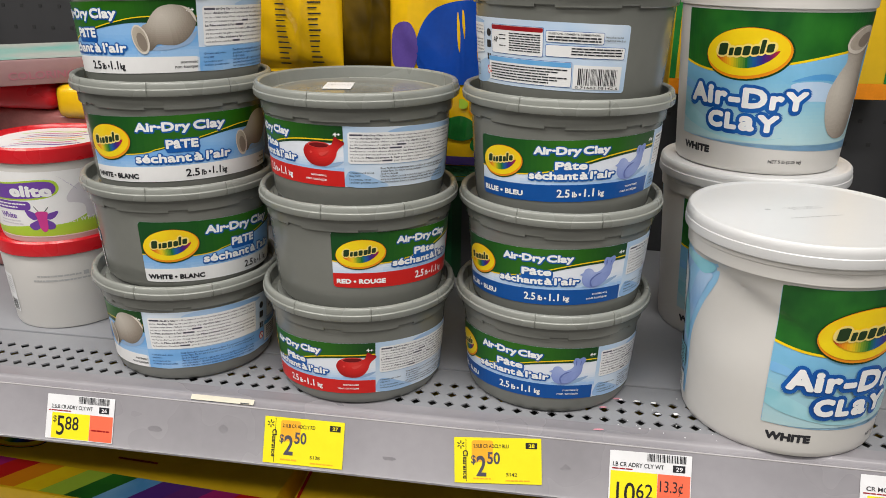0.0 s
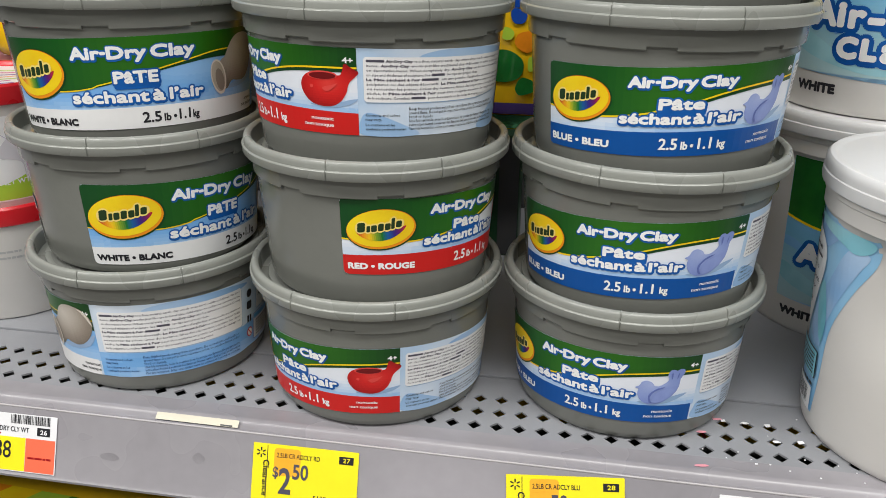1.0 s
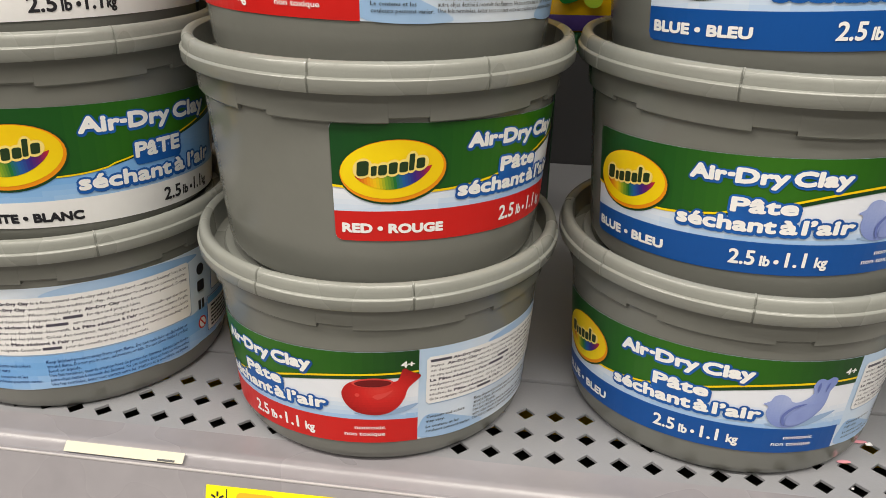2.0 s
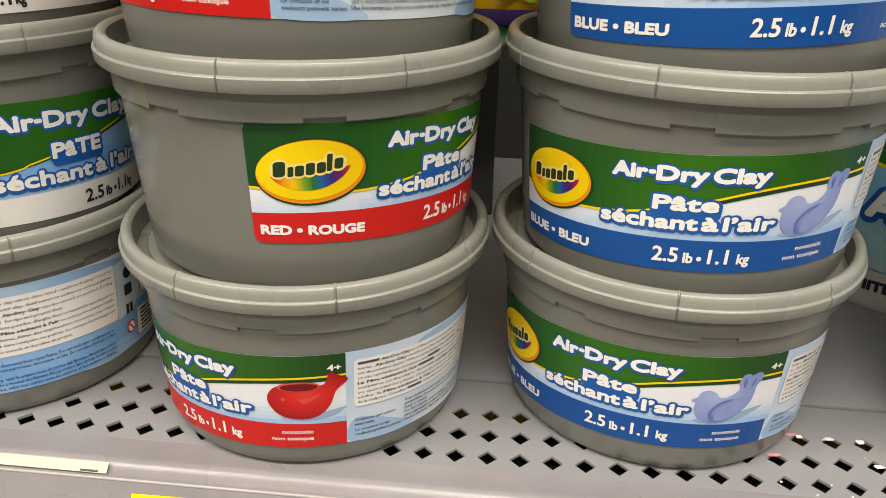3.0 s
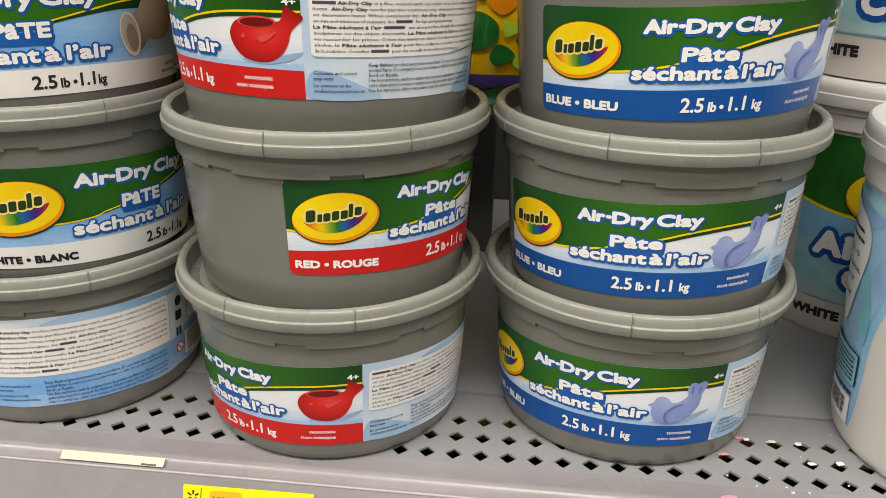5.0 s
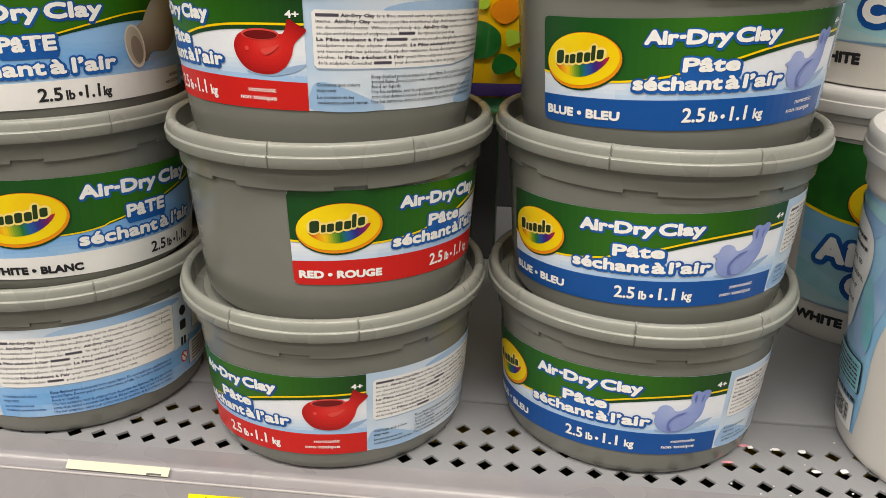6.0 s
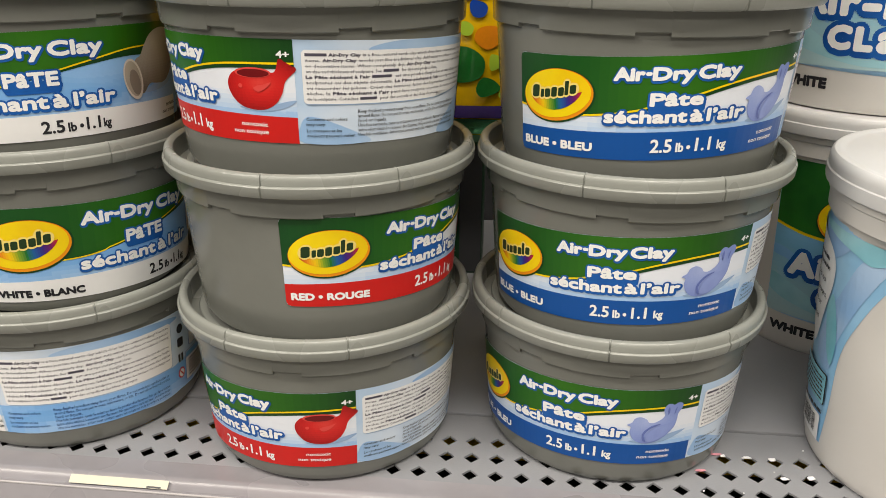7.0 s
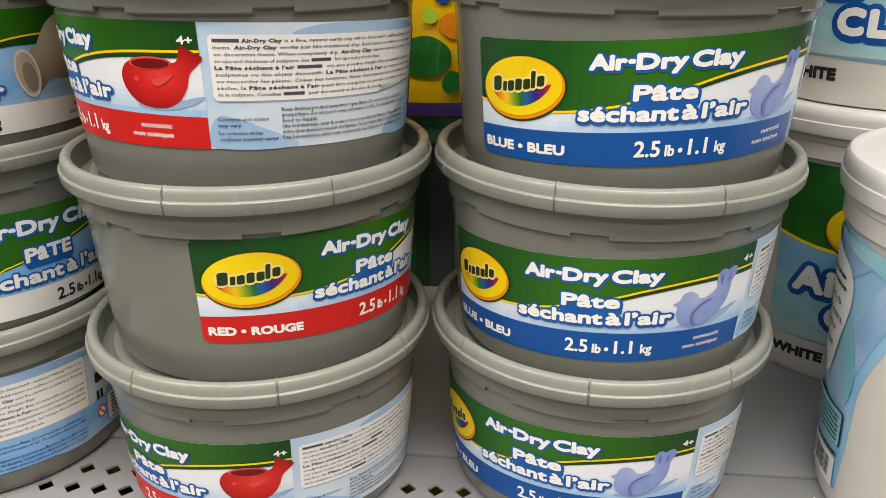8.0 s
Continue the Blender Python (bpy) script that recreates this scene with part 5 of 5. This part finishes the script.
for xa, xb in ((0, 6), (214, 222)):
    face_art(yb, "green_side", flat([rect(xa, 8, xb, 270)], 0), BAG_GREEN, -0.111, -0.02, 0.0)
face_art(yb, "orange_foot", flat([rect(0, 0, 222, 16)], 0), BAG_ORANGE, -0.111, -0.02, 0.0, 2)

# ---- lower shelf with yellow cartons ----
LOW = 0.78
low = root("lower_shelf", "grey steel lower shelf under the display", "shelf", kind="structure")
low.matrix_basis = ASKEW
part("deck", boxed(X0, X1, 0.0, BACK - 0.002, LOW - 0.02, LOW, 0.002), STEEL, low)


def crayon_carton(x0, x1, y0, y1, top, turn, art):
    ob = carton("crayon_carton", "yellow cardboard carton with rainbow stripes on the lower shelf" if art == "stripes" else "yellow cardboard carton with oval emblem on the lower shelf", x0, x1, y0, y1, LOW, top, BOX_YELLOW, "yellow cartons", turn)
    w, d, h = (x1 - x0) * 500, (y1 - y0) * 500, top - LOW

    def put(name, bm, mats, layer, text=""):
        lay(bm, layer)
        for v in bm.verts:
            v.co.z += h + 0.0004
        return part(name, bm, mats, ob, text, smooth=False)
    if art == "stripes":
        cols = [STRIPE_PURPLE, STRIPE_MAGENTA, RED, ORANGE, YELLOW, CRAFT_LIME, GREEN, SKY_DEEP, PURPLE]
        polys = []
        for i in range(27):
            x = -w + 3 + i * 27
            polys.append({"m": i % 9, "p": [(x, -d + 2), (x + 27, -d + 2), (x + 27 + 26, -d + 42), (x + 26, -d + 42)]})
        polys = [p for p in polys if max(q[0] for q in p["p"]) < w]
        put("stripes", flat(polys, 0), cols, 1)
        put("count", words([("240", -w * 0.15, -d + 96, 16, 56)], 0.06), BLACK, 1)
        put("small_marks", flat(bars(0, 44, -d + 66, 3, 9, random.Random(2)) + [ellipse(95, -d + 104, 30, 11)], 0), POT_DARK, 1)
        emblem(put, -w + 56, -d + 74, 34, 16, 0, 2)
    else:
        put("edge_line", flat([rect(-w + 2, -d + 2, -w + 5, d - 2)], 0), RED, 1)
        emblem(put, -w + 120, -d + 70, 50, 22, 4, 2)
        put("small_marks", flat(bars(-w + 22, -w + 52, 0, 1.6, 9, random.Random(2)) + bars(-w + 22, -w + 52, 4, 1.6, 9, random.Random(6)) + [ellipse(-w + 14, 2, 4, 6)], 0), POT_DARK, 1)
    return ob


STRIPE_PURPLE = printed("stripe_purple_ink", (0.16, 0.03, 0.22))
STRIPE_MAGENTA = printed("stripe_magenta_ink", (0.45, 0.02, 0.18))
crayon_carton(-0.440, -0.080, 0.062, 0.345, 0.848, -5, "stripes")
crayon_carton(-0.068, 0.240, 0.085, 0.345, 0.852, -1, "oval")
crayon_carton(0.250, 0.560, 0.075, 0.345, 0.848, -2, "oval")
crayon_carton(-0.82, -0.470, 0.040, 0.330, 0.848, -2, "stripes")

# ---- back panel, uprights and the store round the aisle ----
back = root("back_panel", "dark grey perforated steel back panel", "back panel", kind="structure")
back.matrix_basis = ASKEW
part("sheet", boxed(X0, X1, BACK, BACK + 0.012, 0.1, 2.1), DARK_STEEL, back, smooth=False)
bm = bmesh.new()
for i in range(-38, 39):
    for k in range(12):
        x, z = i * 0.0254 + (0.0127 if k % 2 else 0), 1.14 + k * 0.0254
        box(bm, x - 0.002, x + 0.002, BACK - 0.0006, BACK + 0.0004, z - 0.002, z + 0.002)
tagged(part("peg_holes", bm, HOLE_SHADE, back, smooth=False), kind="stuff")
for x in (-0.62, 0.545):
    up = root("upright", "black slotted steel upright post", "upright", "uprights", "structure")
    up.matrix_basis = ASKEW
    part("post", boxed(x - 0.025, x + 0.025, BACK - 0.032, BACK - 0.0015, 0.1, 2.1, 0.002), DARK_STEEL, up)
    bm = bmesh.new()
    for k in range(20):
        z = 1.02 + k * 0.0254
        box(bm, x - 0.004, x + 0.004, BACK - 0.0326, BACK - 0.0316, z, z + 0.014)
    part("slots", bm, HOLE_SHADE, up, smooth=False)
for x, z, y in ((-0.101, 1.452, 0.25), (-0.027, 1.452, 0.262), (0.057, 1.452, 0.24), (0.38, 1.462, 0.392)):
    hook = part("peg_hook", boxed(x - 0.0025, x + 0.0025, y - 0.03, BACK + 0.001, z, z + 0.005, 0.001), STEEL)
    tagged(hook, "thin steel peg hook on the back panel", "peg hook", "peg hooks")


def structure(name, bm, mats, label):
    return tagged(part(name, bm, mats, None, "", smooth=False), label, name.split("_")[0], kind="structure")


structure("floor", boxed(-5, 5, -5, 1.0, -0.05, 0.0), FLOOR_TILE, "polished beige store floor")
structure("ceiling", boxed(-5, 5, -5, 1.0, CEILING, CEILING + 0.05), CEILING_PAINT, "white store ceiling")
structure("wall_behind", boxed(-5, 5, 0.95, 1.0, 0.0, CEILING), WALL_PAINT, "plain grey wall behind the shelves")
structure("wall_opposite", boxed(-5, 5, -5.05, -5.0, 0.0, CEILING), WALL_PAINT, "plain grey wall across the store")
structure("base_plinth", boxed(X0, X1, 0.02, BACK - 0.002, 0.0, 0.12), DARK_STEEL, "dark shelf base")
